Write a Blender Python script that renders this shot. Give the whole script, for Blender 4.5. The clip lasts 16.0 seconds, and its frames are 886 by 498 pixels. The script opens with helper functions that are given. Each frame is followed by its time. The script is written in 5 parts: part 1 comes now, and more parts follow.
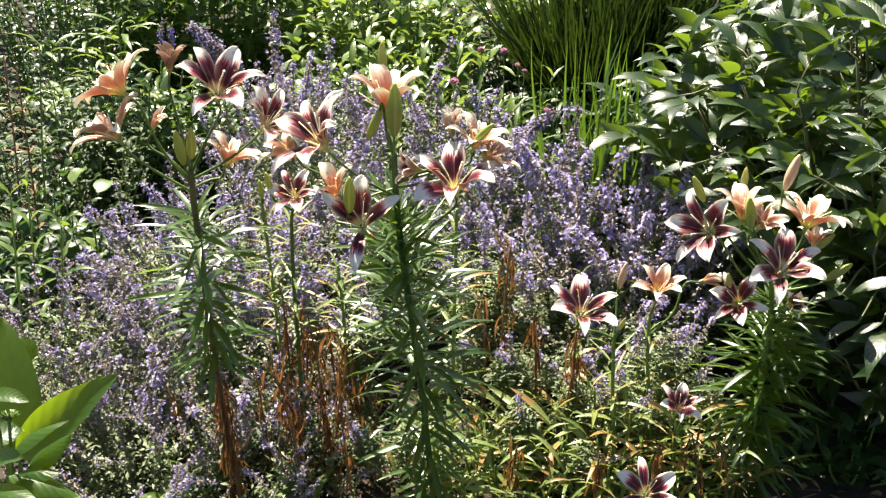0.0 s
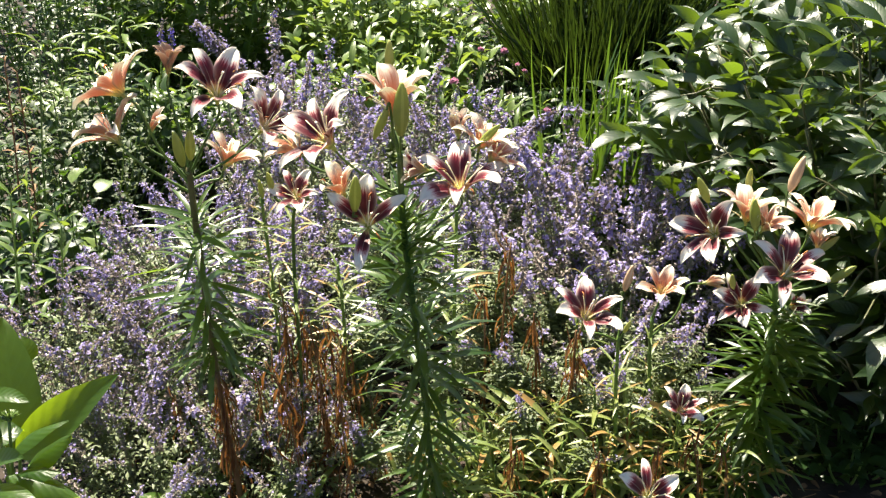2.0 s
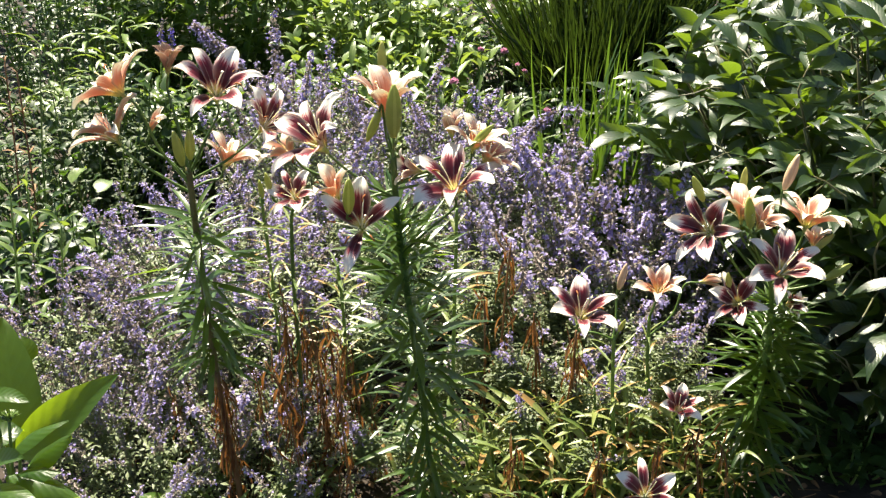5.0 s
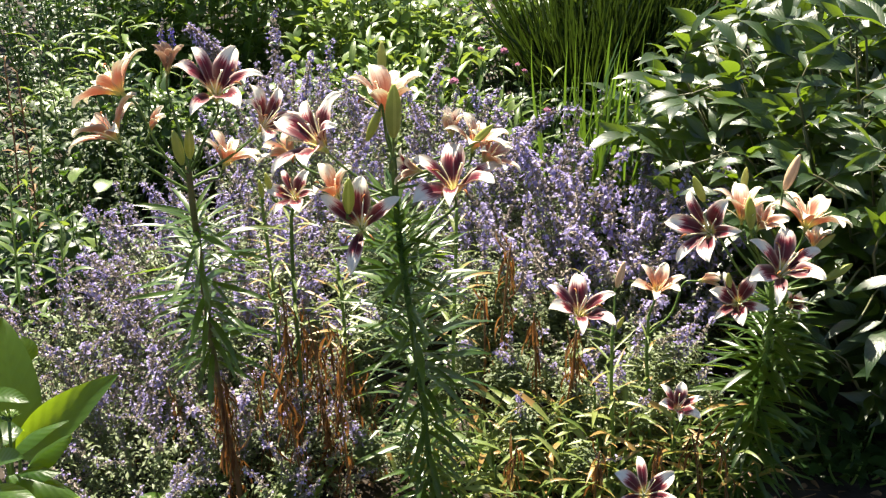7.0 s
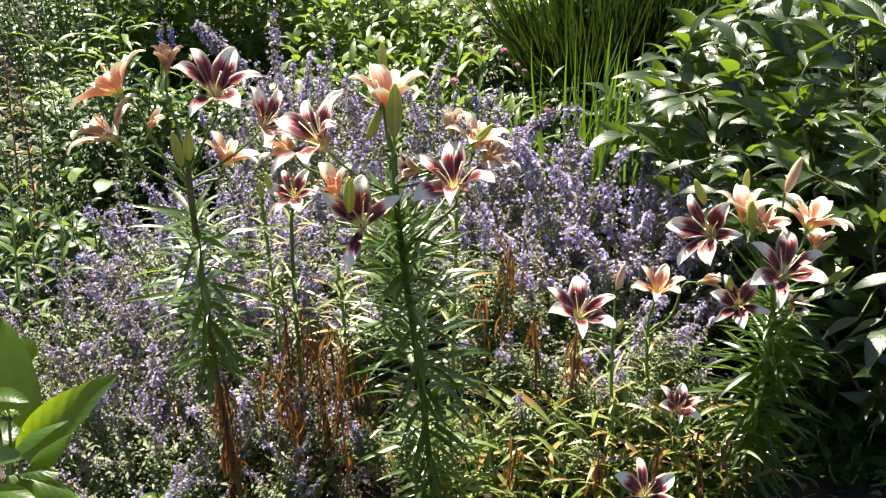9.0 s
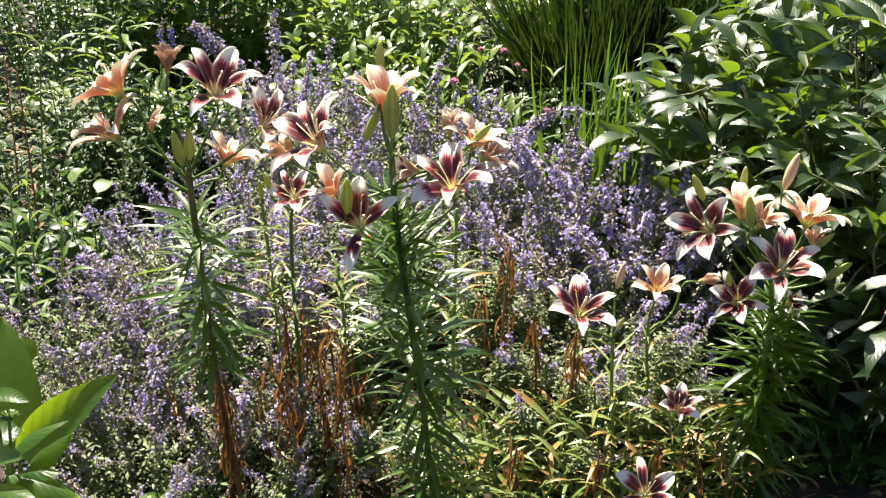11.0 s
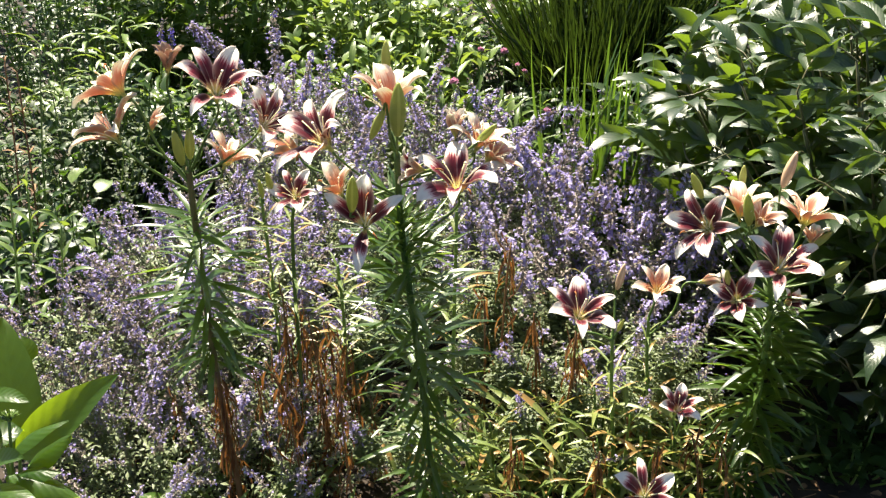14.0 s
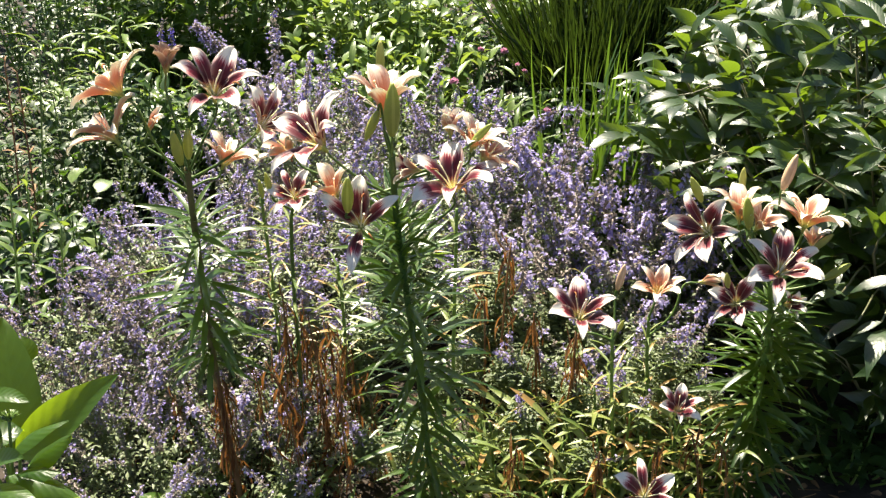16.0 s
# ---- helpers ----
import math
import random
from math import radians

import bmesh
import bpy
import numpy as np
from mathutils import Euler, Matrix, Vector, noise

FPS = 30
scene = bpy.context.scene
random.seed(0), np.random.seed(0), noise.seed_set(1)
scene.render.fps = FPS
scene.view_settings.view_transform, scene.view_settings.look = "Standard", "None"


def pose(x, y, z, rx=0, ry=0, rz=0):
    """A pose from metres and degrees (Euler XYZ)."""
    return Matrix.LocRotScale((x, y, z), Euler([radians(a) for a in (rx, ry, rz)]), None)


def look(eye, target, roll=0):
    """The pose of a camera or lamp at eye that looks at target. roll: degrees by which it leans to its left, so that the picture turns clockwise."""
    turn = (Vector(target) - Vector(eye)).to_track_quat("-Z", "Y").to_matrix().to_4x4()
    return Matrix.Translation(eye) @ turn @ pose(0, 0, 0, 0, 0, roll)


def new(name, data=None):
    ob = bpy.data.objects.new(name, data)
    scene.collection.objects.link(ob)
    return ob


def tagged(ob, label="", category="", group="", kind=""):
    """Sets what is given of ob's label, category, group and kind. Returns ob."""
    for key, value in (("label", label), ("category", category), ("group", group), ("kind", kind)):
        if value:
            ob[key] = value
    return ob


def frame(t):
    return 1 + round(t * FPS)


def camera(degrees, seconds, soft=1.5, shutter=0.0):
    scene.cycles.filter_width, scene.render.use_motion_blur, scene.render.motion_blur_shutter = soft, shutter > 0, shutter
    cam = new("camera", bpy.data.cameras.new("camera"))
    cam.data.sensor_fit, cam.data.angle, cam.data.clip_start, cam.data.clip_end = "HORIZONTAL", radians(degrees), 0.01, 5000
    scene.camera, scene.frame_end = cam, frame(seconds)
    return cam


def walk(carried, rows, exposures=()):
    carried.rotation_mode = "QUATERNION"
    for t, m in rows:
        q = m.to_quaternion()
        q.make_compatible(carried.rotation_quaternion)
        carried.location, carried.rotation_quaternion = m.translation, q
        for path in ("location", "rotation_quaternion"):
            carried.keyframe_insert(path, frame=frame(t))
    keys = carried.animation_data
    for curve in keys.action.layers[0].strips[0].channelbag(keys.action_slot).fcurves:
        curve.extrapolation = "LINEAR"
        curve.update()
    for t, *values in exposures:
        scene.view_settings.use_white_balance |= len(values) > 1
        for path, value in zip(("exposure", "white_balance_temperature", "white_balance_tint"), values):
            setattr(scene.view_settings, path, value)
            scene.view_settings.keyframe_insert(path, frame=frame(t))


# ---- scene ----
import colorsys

# camera: it stands still on a stand, eye at 1.6 m, looking down into the border
CAM_POSE = pose(0, 0, 1.6, 63.0, 0, 0)
cam = camera(45, 16.0, soft=1.3)
walk(cam, [(0, CAM_POSE), (16, CAM_POSE)])

# world and sun: clear midday, the sun stands high behind the border
SUN_ELEV, SUN_AZ = 58.0, -24.0      # degrees; azimuth from +y, positive to +x
scene.view_settings.exposure = 1.83
world = bpy.data.worlds.new("world")
scene.world = world
world.use_nodes = True
wn = world.node_tree
sky = wn.nodes.new("ShaderNodeTexSky")
sky.sky_type, sky.sun_disc = "NISHITA", False
sky.sun_elevation, sky.sun_rotation = radians(SUN_ELEV), radians(SUN_AZ)
wn.links.new(sky.outputs[0], wn.nodes["Background"].inputs[0])
wn.nodes["Background"].inputs[1].default_value = 0.043
sun_data = bpy.data.lights.new("sun", "SUN")
sun_data.energy, sun_data.angle, sun_data.color = 5.0, radians(0.5), (1.0, 0.91, 0.74)
sun = new("sun", sun_data)
_e, _a = radians(SUN_ELEV), radians(SUN_AZ)
sun.matrix_world = look((math.sin(_a) * math.cos(_e) * 30, math.cos(_a) * math.cos(_e) * 30, math.sin(_e) * 30), (0, 0, 0))


# ---- materials ----
def nodes_of(name):
    m = bpy.data.materials.new(name)
    m.use_nodes = True
    nt = m.node_tree
    nt.nodes.clear()
    return m, nt, (lambda kind, **kw: _node(nt, kind, kw))


def _node(nt, kind, kw):
    n = nt.nodes.new("ShaderNode" + kind)
    for k, v in kw.items():
        n.inputs[k].default_value = v
    return n


def math_node(nt, op, a, b=None):
    n = nt.nodes.new("ShaderNodeMath")
    n.operation = op
    for i, s in enumerate((a, b)):
        if s is None:
            continue
        if isinstance(s, (int, float)):
            n.inputs[i].default_value = s
        else:
            nt.links.new(s, n.inputs[i])
    return n.outputs[0]


def mix_node(nt, fac, a, b, blend="MIX"):
    n = nt.nodes.new("ShaderNodeMix")
    n.data_type, n.blend_type = "RGBA", blend
    for s, i in ((fac, 0), (a, 6), (b, 7)):
        if isinstance(s, (int, float)):
            n.inputs[i].default_value = s
        elif isinstance(s, tuple):
            n.inputs[i].default_value = (*s, 1)
        else:
            nt.links.new(s, n.inputs[i])
    return n.outputs[2]


def ramp_node(nt, fac, stops):
    n = nt.nodes.new("ShaderNodeValToRGB")
    e = n.color_ramp.elements
    while len(e) < len(stops):
        e.new(0.5)
    for el, (p, c) in zip(e, stops):
        el.position, el.color = p, (*c, 1)
    nt.links.new(fac, n.inputs[0])
    return n.outputs[0]


def variation(nt):
    """A random number for each leaf, whether it is an object or an island of a joined mesh."""
    a = nt.nodes.new("ShaderNodeObjectInfo").outputs["Random"]
    b = nt.nodes.new("ShaderNodeNewGeometry").outputs["Random Per Island"]
    return math_node(nt, "FRACT", math_node(nt, "ADD", a, b))


def leaf_material(name, dark, light, glow, rough=0.4, through_share=0.35, spec=0.5, veins=0.0, vein_scale=9.0, sere=None, grain=60.0, bump=0.15):
    """A leaf: two greens from leaf to leaf, blotches, side veins, sheen on top and light that comes through."""
    m, nt, N = nodes_of(name)
    L = nt.links.new
    rnd = variation(nt)
    col = mix_node(nt, rnd, dark, light)
    co = nt.nodes.new("ShaderNodeTexCoord")
    n1 = N("TexNoise", Scale=grain, Detail=3.0)
    L(co.outputs["Object"], n1.inputs["Vector"])
    n2 = N("TexNoise", Scale=grain * 0.15, Detail=2.0)
    L(co.outputs["Object"], n2.inputs["Vector"])
    shade = math_node(nt, "ADD", math_node(nt, "MULTIPLY", n1.outputs[0], 0.5), math_node(nt, "MULTIPLY", n2.outputs[0], 0.6))
    k = nt.nodes.new("ShaderNodeCombineColor")
    for i in range(3):
        L(math_node(nt, "ADD", shade, 0.45), k.inputs[i])
    col = mix_node(nt, 1.0, col, k.outputs[0], "MULTIPLY")
    uv = nt.nodes.new("ShaderNodeUVMap")
    sep = nt.nodes.new("ShaderNodeSeparateXYZ")
    L(uv.outputs[0], sep.inputs[0])
    off = math_node(nt, "ABSOLUTE", math_node(nt, "SUBTRACT", sep.outputs[0], 0.5))
    mid = math_node(nt, "LESS_THAN", off, 0.035)
    height = n1.outputs[0]
    if veins > 0:
        phase = math_node(nt, "SUBTRACT", sep.outputs[1], math_node(nt, "MULTIPLY", off, 0.45))
        wave = math_node(nt, "SINE", math_node(nt, "MULTIPLY", phase, vein_scale * 6.283))
        line = math_node(nt, "GREATER_THAN", wave, 0.9)
        line = math_node(nt, "MAXIMUM", line, mid)
        col = mix_node(nt, math_node(nt, "MULTIPLY", line, veins), col, tuple(min(1, c * 2.0 + 0.02) for c in light))
        height = math_node(nt, "ADD", math_node(nt, "MULTIPLY", math_node(nt, "MULTIPLY", wave, n2.outputs[0]), 0.7), n1.outputs[0])
    else:
        col = mix_node(nt, math_node(nt, "MULTIPLY", mid, 0.3), col, tuple(min(1, c * 1.8) for c in light))
    if sere:
        # some leaves are yellow or brown, from the tip on
        pick = math_node(nt, "GREATER_THAN", math_node(nt, "FRACT", math_node(nt, "MULTIPLY", rnd, 7.31)), 1.0 - sere[1])
        tip = math_node(nt, "MULTIPLY", pick, math_node(nt, "GREATER_THAN", math_node(nt, "ADD", sep.outputs[1], math_node(nt, "MULTIPLY", n2.outputs[0], 0.6)), 0.75))
        col = mix_node(nt, tip, col, sere[0])
    bp = N("Bump", Strength=bump, Distance=0.002)
    L(height, bp.inputs["Height"])
    p = N("BsdfPrincipled", Roughness=rough)
    p.inputs["Specular IOR Level"].default_value = spec
    L(col, p.inputs["Base Color"])
    L(bp.outputs[0], p.inputs["Normal"])
    tr = nt.nodes.new("ShaderNodeBsdfTranslucent")
    L(mix_node(nt, 0.65, col, glow), tr.inputs[0])
    L(bp.outputs[0], tr.inputs["Normal"])
    mx = N("MixShader", Fac=through_share)
    L(p.outputs[0], mx.inputs[1])
    L(tr.outputs[0], mx.inputs[2])
    out = nt.nodes.new("ShaderNodeOutputMaterial")
    L(mx.outputs[0], out.inputs[0])
    return m


def petal_material(name, stops, edge, rough=0.42, through_share=0.38, streak=0.12, freckles=False, rim_power=8.0):
    """A lily petal, coloured from its throat to its tip, paler along the edges, with fine lengthwise streaks."""
    m, nt, N = nodes_of(name)
    L = nt.links.new
    uv = nt.nodes.new("ShaderNodeUVMap")
    sep = nt.nodes.new("ShaderNodeSeparateXYZ")
    L(uv.outputs[0], sep.inputs[0])
    mp = N("Mapping", Scale=(26.0, 2.5, 1.0))
    L(uv.outputs[0], mp.inputs[0])
    nz = N("TexNoise", Scale=1.0, Detail=3.0)
    L(mp.outputs[0], nz.inputs["Vector"])
    info = nt.nodes.new("ShaderNodeObjectInfo").outputs["Random"]
    jit = math_node(nt, "MULTIPLY", math_node(nt, "SUBTRACT", nz.outputs[0], 0.5), streak * 2.2)
    shift = math_node(nt, "MULTIPLY", math_node(nt, "SUBTRACT", info, 0.5), 0.16)
    fac = math_node(nt, "ADD", math_node(nt, "ADD", sep.outputs[1], jit), shift)
    col = ramp_node(nt, fac, stops)
    off = math_node(nt, "MULTIPLY", math_node(nt, "ABSOLUTE", math_node(nt, "SUBTRACT", sep.outputs[0], 0.5)), 2.0)
    rim = math_node(nt, "MULTIPLY", math_node(nt, "POWER", off, rim_power), 0.85)
    rim = math_node(nt, "MULTIPLY", rim, math_node(nt, "MINIMUM", math_node(nt, "MULTIPLY", sep.outputs[1], 1.6), 1.0))
    col = mix_node(nt, rim, col, edge)
    rib = math_node(nt, "LESS_THAN", off, 0.07)
    col = mix_node(nt, math_node(nt, "MULTIPLY", rib, 0.12), col, edge)
    if freckles:
        vo = N("TexVoronoi", Scale=16.0)
        L(uv.outputs[0], vo.inputs["Vector"])
        spot = math_node(nt, "MULTIPLY", math_node(nt, "LESS_THAN", vo.outputs["Distance"], 0.16), math_node(nt, "LESS_THAN", sep.outputs[1], 0.4))
        col = mix_node(nt, math_node(nt, "MULTIPLY", spot, 0.6), col, (0.06, 0.004, 0.01))
    bp = N("Bump", Strength=0.2, Distance=0.002)
    L(nz.outputs[0], bp.inputs["Height"])
    p = N("BsdfPrincipled", Roughness=rough)
    p.inputs["Specular IOR Level"].default_value = 0.45
    L(col, p.inputs["Base Color"])
    L(bp.outputs[0], p.inputs["Normal"])
    tr = nt.nodes.new("ShaderNodeBsdfTranslucent")
    L(col, tr.inputs[0])
    mx = N("MixShader", Fac=through_share)
    L(p.outputs[0], mx.inputs[1])
    L(tr.outputs[0], mx.inputs[2])
    out = nt.nodes.new("ShaderNodeOutputMaterial")
    L(mx.outputs[0], out.inputs[0])
    return m


def plain_material(name, a, b, rough=0.6, scale=40.0, bump=0.3, dist=0.003):
    m, nt, N = nodes_of(name)
    L = nt.links.new
    co = nt.nodes.new("ShaderNodeTexCoord")
    nz = N("TexNoise", Scale=scale, Detail=5.0)
    L(co.outputs["Object"], nz.inputs["Vector"])
    n2 = N("TexNoise", Scale=scale * 0.12, Detail=2.0)
    L(co.outputs["Object"], n2.inputs["Vector"])
    f = math_node(nt, "ADD", math_node(nt, "MULTIPLY", nz.outputs[0], 0.6), math_node(nt, "MULTIPLY", n2.outputs[0], 0.4))
    f = math_node(nt, "ADD", f, math_node(nt, "MULTIPLY", math_node(nt, "SUBTRACT", variation(nt), 0.5), 0.5))
    col = ramp_node(nt, f, [(0.25, a), (0.75, b)])
    bp = N("Bump", Strength=bump, Distance=dist)
    L(nz.outputs[0], bp.inputs["Height"])
    p = N("BsdfPrincipled", Roughness=rough)
    L(col, p.inputs["Base Color"])
    L(bp.outputs[0], p.inputs["Normal"])
    out = nt.nodes.new("ShaderNodeOutputMaterial")
    L(p.outputs[0], out.inputs[0])
    return m


M_SOIL = plain_material("soil", (0.018, 0.012, 0.008), (0.07, 0.05, 0.035), 0.95, 14.0, 0.8, 0.02)
M_LITTER = plain_material("litter", (0.06, 0.03, 0.015), (0.28, 0.16, 0.07), 0.8, 30.0)
M_LILY_STEM = plain_material("lily_stem", (0.05, 0.1, 0.018), (0.15, 0.24, 0.04), 0.45, 60.0)
M_LILY_STEM_BROWN = plain_material("lily_stem_brown", (0.045, 0.035, 0.014), (0.13, 0.12, 0.035), 0.5, 50.0)
M_LILY_LEAF = leaf_material("lily_leaf", (0.018, 0.05, 0.009), (0.075, 0.135, 0.024), (0.32, 0.48, 0.03), 0.33, 0.4, 0.8)
M_LILY_LEAF_PALE = leaf_material("lily_leaf_pale", (0.1, 0.16, 0.035), (0.24, 0.28, 0.08), (0.45, 0.5, 0.08), 0.42, 0.35, 0.7, sere=((0.4, 0.24, 0.08), 0.35))
M_PETAL_FACE = petal_material("petal_face", [(0.0, (0.6, 0.6, 0.14)), (0.14, (0.78, 0.66, 0.28)), (0.2, (0.4, 0.1, 0.07)), (0.25, (0.07, 0.003, 0.01)), (0.54, (0.1, 0.004, 0.015)), (0.63, (0.3, 0.035, 0.055)), (0.69, (0.76, 0.54, 0.5)), (0.75, (0.88, 0.85, 0.77))], (0.85, 0.7, 0.64), through_share=0.26, streak=0.17, freckles=True, rim_power=6.0)
M_PETAL_BACK = petal_material("petal_back", [(0.0, (0.56, 0.6, 0.18)), (0.14, (0.8, 0.64, 0.24)), (0.28, (0.7, 0.38, 0.2)), (0.5, (0.68, 0.32, 0.22)), (0.66, (0.8, 0.56, 0.42)), (0.82, (0.86, 0.79, 0.66)), (1.0, (0.84, 0.85, 0.72))], (0.88, 0.83, 0.66), streak=0.28, rim_power=4.0, through_share=0.36)
M_PETAL_PALE = petal_material("petal_pale", [(0.0, (0.62, 0.6, 0.18)), (0.14, (0.76, 0.54, 0.2)), (0.28, (0.54, 0.2, 0.11)), (0.5, (0.64, 0.31, 0.2)), (0.66, (0.8, 0.6, 0.46)), (0.8, (0.86, 0.81, 0.7)), (1.0, (0.85, 0.85, 0.74))], (0.88, 0.8, 0.66), streak=0.26, rim_power=5.0, through_share=0.3)
M_PETAL_WILT = petal_material("petal_wilt", [(0.0, (0.5, 0.45, 0.15)), (0.3, (0.32, 0.14, 0.1)), (0.6, (0.42, 0.24, 0.18)), (1.0, (0.62, 0.5, 0.36))], (0.66, 0.54, 0.42), streak=0.3)
M_STAMEN = plain_material("stamen", (0.85, 0.78, 0.42), (0.92, 0.89, 0.7), 0.5)
M_ANTHER = plain_material("anther", (0.25, 0.08, 0.02), (0.45, 0.2, 0.06), 0.9)
M_BUD = leaf_material("bud", (0.28, 0.34, 0.07), (0.46, 0.46, 0.14), (0.6, 0.6, 0.12), 0.4, 0.3, 0.5)
M_BUD_PINK = leaf_material("bud_pink", (0.55, 0.34, 0.2), (0.7, 0.5, 0.32), (0.8, 0.5, 0.3), 0.4, 0.15, 0.5)
M_CAT_LEAF = leaf_material("catmint_leaf", (0.08, 0.115, 0.05), (0.23, 0.27, 0.14), (0.38, 0.46, 0.12), 0.48, 0.32, 0.5)
M_CAT_STEM = plain_material("catmint_stem", (0.09, 0.11, 0.06), (0.2, 0.2, 0.13), 0.7)
M_CAT_FLOWER = leaf_material("catmint_flower", (0.22, 0.17, 0.44), (0.52, 0.46, 0.7), (0.44, 0.37, 0.68), 0.6, 0.3, 0.3)
M_CAT_CALYX = leaf_material("catmint_calyx", (0.2, 0.17, 0.15), (0.5, 0.43, 0.38), (0.44, 0.36, 0.3), 0.7, 0.22, 0.3)
M_PEONY = leaf_material("peony_leaf", (0.014, 0.036, 0.012), (0.04, 0.078, 0.022), (0.25, 0.38, 0.012), 0.39, 0.38, 0.9, veins=0.05, vein_scale=9.0, bump=0.2)
M_PEONY_STEM = plain_material("peony_stem", (0.06, 0.07, 0.03), (0.14, 0.13, 0.06), 0.5)
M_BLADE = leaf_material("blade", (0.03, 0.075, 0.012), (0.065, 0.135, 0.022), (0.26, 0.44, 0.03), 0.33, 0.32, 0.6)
# blade of the back clumps: their backlit darkness is put into the colour
M_BLADE_SHADED = leaf_material("blade_shaded", (0.01, 0.024, 0.006), (0.034, 0.062, 0.016), (0.12, 0.2, 0.015), 0.27, 0.14, 0.7)
M_DRY = leaf_material("dry_leaf", (0.05, 0.02, 0.008), (0.25, 0.115, 0.042), (0.38, 0.15, 0.03), 0.6, 0.28, 0.35, sere=((0.36, 0.26, 0.12), 0.3), grain=120.0, bump=0.4)
M_DRY_STEM = plain_material("dry_stem", (0.1, 0.05, 0.02), (0.25, 0.13, 0.05), 0.7)
M_HOSTA = leaf_material("hosta_leaf", (0.022, 0.06, 0.01), (0.05, 0.11, 0.016), (0.5, 0.72, 0.015), 0.36, 0.5, 0.5, veins=0.1, vein_scale=8.0, bump=0.25)
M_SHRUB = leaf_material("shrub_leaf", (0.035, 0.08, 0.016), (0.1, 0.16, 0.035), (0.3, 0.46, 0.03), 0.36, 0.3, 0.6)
# shaded copy of the shrub leaf: shade is put into its darker greens
M_SHRUB_SHADED = leaf_material("shaded_shrub_leaf", (0.015, 0.04, 0.01), (0.045, 0.085, 0.02), (0.16, 0.32, 0.02), 0.42, 0.24, 0.45)
M_LIME = leaf_material("lime_leaf", (0.06, 0.12, 0.02), (0.16, 0.23, 0.055), (0.38, 0.5, 0.05), 0.38, 0.35, 0.65)
M_SAGE = leaf_material("sage_leaf", (0.05, 0.08, 0.04), (0.12, 0.15, 0.08), (0.25, 0.32, 0.1), 0.6, 0.25, 0.4)
M_PINK = leaf_material("pink_floret", (0.5, 0.2, 0.34), (0.72, 0.4, 0.52), (0.75, 0.35, 0.5), 0.6, 0.3, 0.3)
M_BLUE = leaf_material("salvia_floret", (0.08, 0.06, 0.4), (0.2, 0.15, 0.6), (0.2, 0.15, 0.7), 0.6, 0.3, 0.3)


# ---- geometry helpers ----
class Geo:
    """Vertices, faces, texture coordinates and slots of one mesh, gathered piece by piece."""

    def __init__(self):
        self.v, self.f, self.uv, self.s = [], [], [], []

    def add(self, v, f, uv, slot=0):
        o = len(self.v)
        self.v.extend([tuple(p) for p in v])
        self.uv.extend(uv)
        for q in f:
            self.f.append(tuple(i + o for i in q))
            self.s.append(slot)
        return self

    def mesh(self, name, *mats, smooth=True):
        return make_mesh(name, np.array(self.v, dtype=np.float64), self.f, np.array(self.uv), mats, self.s, smooth)


def make_mesh(name, v, faces, uv, mats, slots=None, smooth=True):
    me = bpy.data.meshes.new(name)
    me.from_pydata(v.tolist() if hasattr(v, "tolist") else v, [], faces)
    layer = me.uv_layers.new(name="UVMap")
    idx = np.empty(len(me.loops), dtype=np.int32)
    me.loops.foreach_get("vertex_index", idx)
    layer.data.foreach_set("uv", np.asarray(uv, dtype=np.float32)[idx].ravel())
    for m in mats:
        me.materials.append(m)
    if slots is not None and len(mats) > 1:
        me.polygons.foreach_set("material_index", np.asarray(slots, dtype=np.int32))
    if smooth:
        me.polygons.foreach_set("use_smooth", np.ones(len(me.polygons), dtype=bool))
    me.update()
    return me


def thing(name, base, label, category, group="", kind=""):
    ob = new(name)
    ob.empty_display_size = 0.05
    ob.matrix_world = Matrix.Translation(base)
    return tagged(ob, label, category, group, kind)


def piece(name, me, parent, m=None, label="", kind=""):
    """Links a mesh as one part under a thing or a part; m is its pose in the parent's space."""
    ob = new(name, me)
    ob.parent = parent
    if m is not None:
        ob.matrix_basis = m
    return tagged(ob, label=label, kind=kind)


def axes(origin, along, face, size=1.0):
    """A pose whose y axis runs along a leaf and whose z axis is the leaf's upper face."""
    y = Vector(along).normalized()
    z = Vector(face)
    z = z - y * z.dot(y)
    if z.length < 1e-4:
        z = y.orthogonal()
    z.normalize()
    x = y.cross(z)
    r = Matrix((x, y, z)).transposed() * size
    return Matrix.Translation(origin) @ r.to_4x4()


def tube(path, r0, r1, sides=6):
    """A tapered round stem along a path of points."""
    pts = [Vector(p) for p in path]
    v, f, uv = [], [], []
    n = len(pts)
    for i, p in enumerate(pts):
        d = (pts[min(i + 1, n - 1)] - pts[max(i - 1, 0)]).normalized()
        a = d.cross(Vector((0.31, 0.9, 0.2))).normalized()
        b = d.cross(a)
        r = r0 + (r1 - r0) * i / (n - 1)
        for k in range(sides):
            w = 2 * math.pi * k / sides
            v.append(p + (a * math.cos(w) + b * math.sin(w)) * r)
            uv.append((k / sides, i / (n - 1)))
    for i in range(n - 1):
        for k in range(sides):
            k2 = (k + 1) % sides
            f.append((i * sides + k, i * sides + k2, (i + 1) * sides + k2, (i + 1) * sides + k))
    f.append(tuple(range((n - 1) * sides, n * sides)))
    return v, f, uv


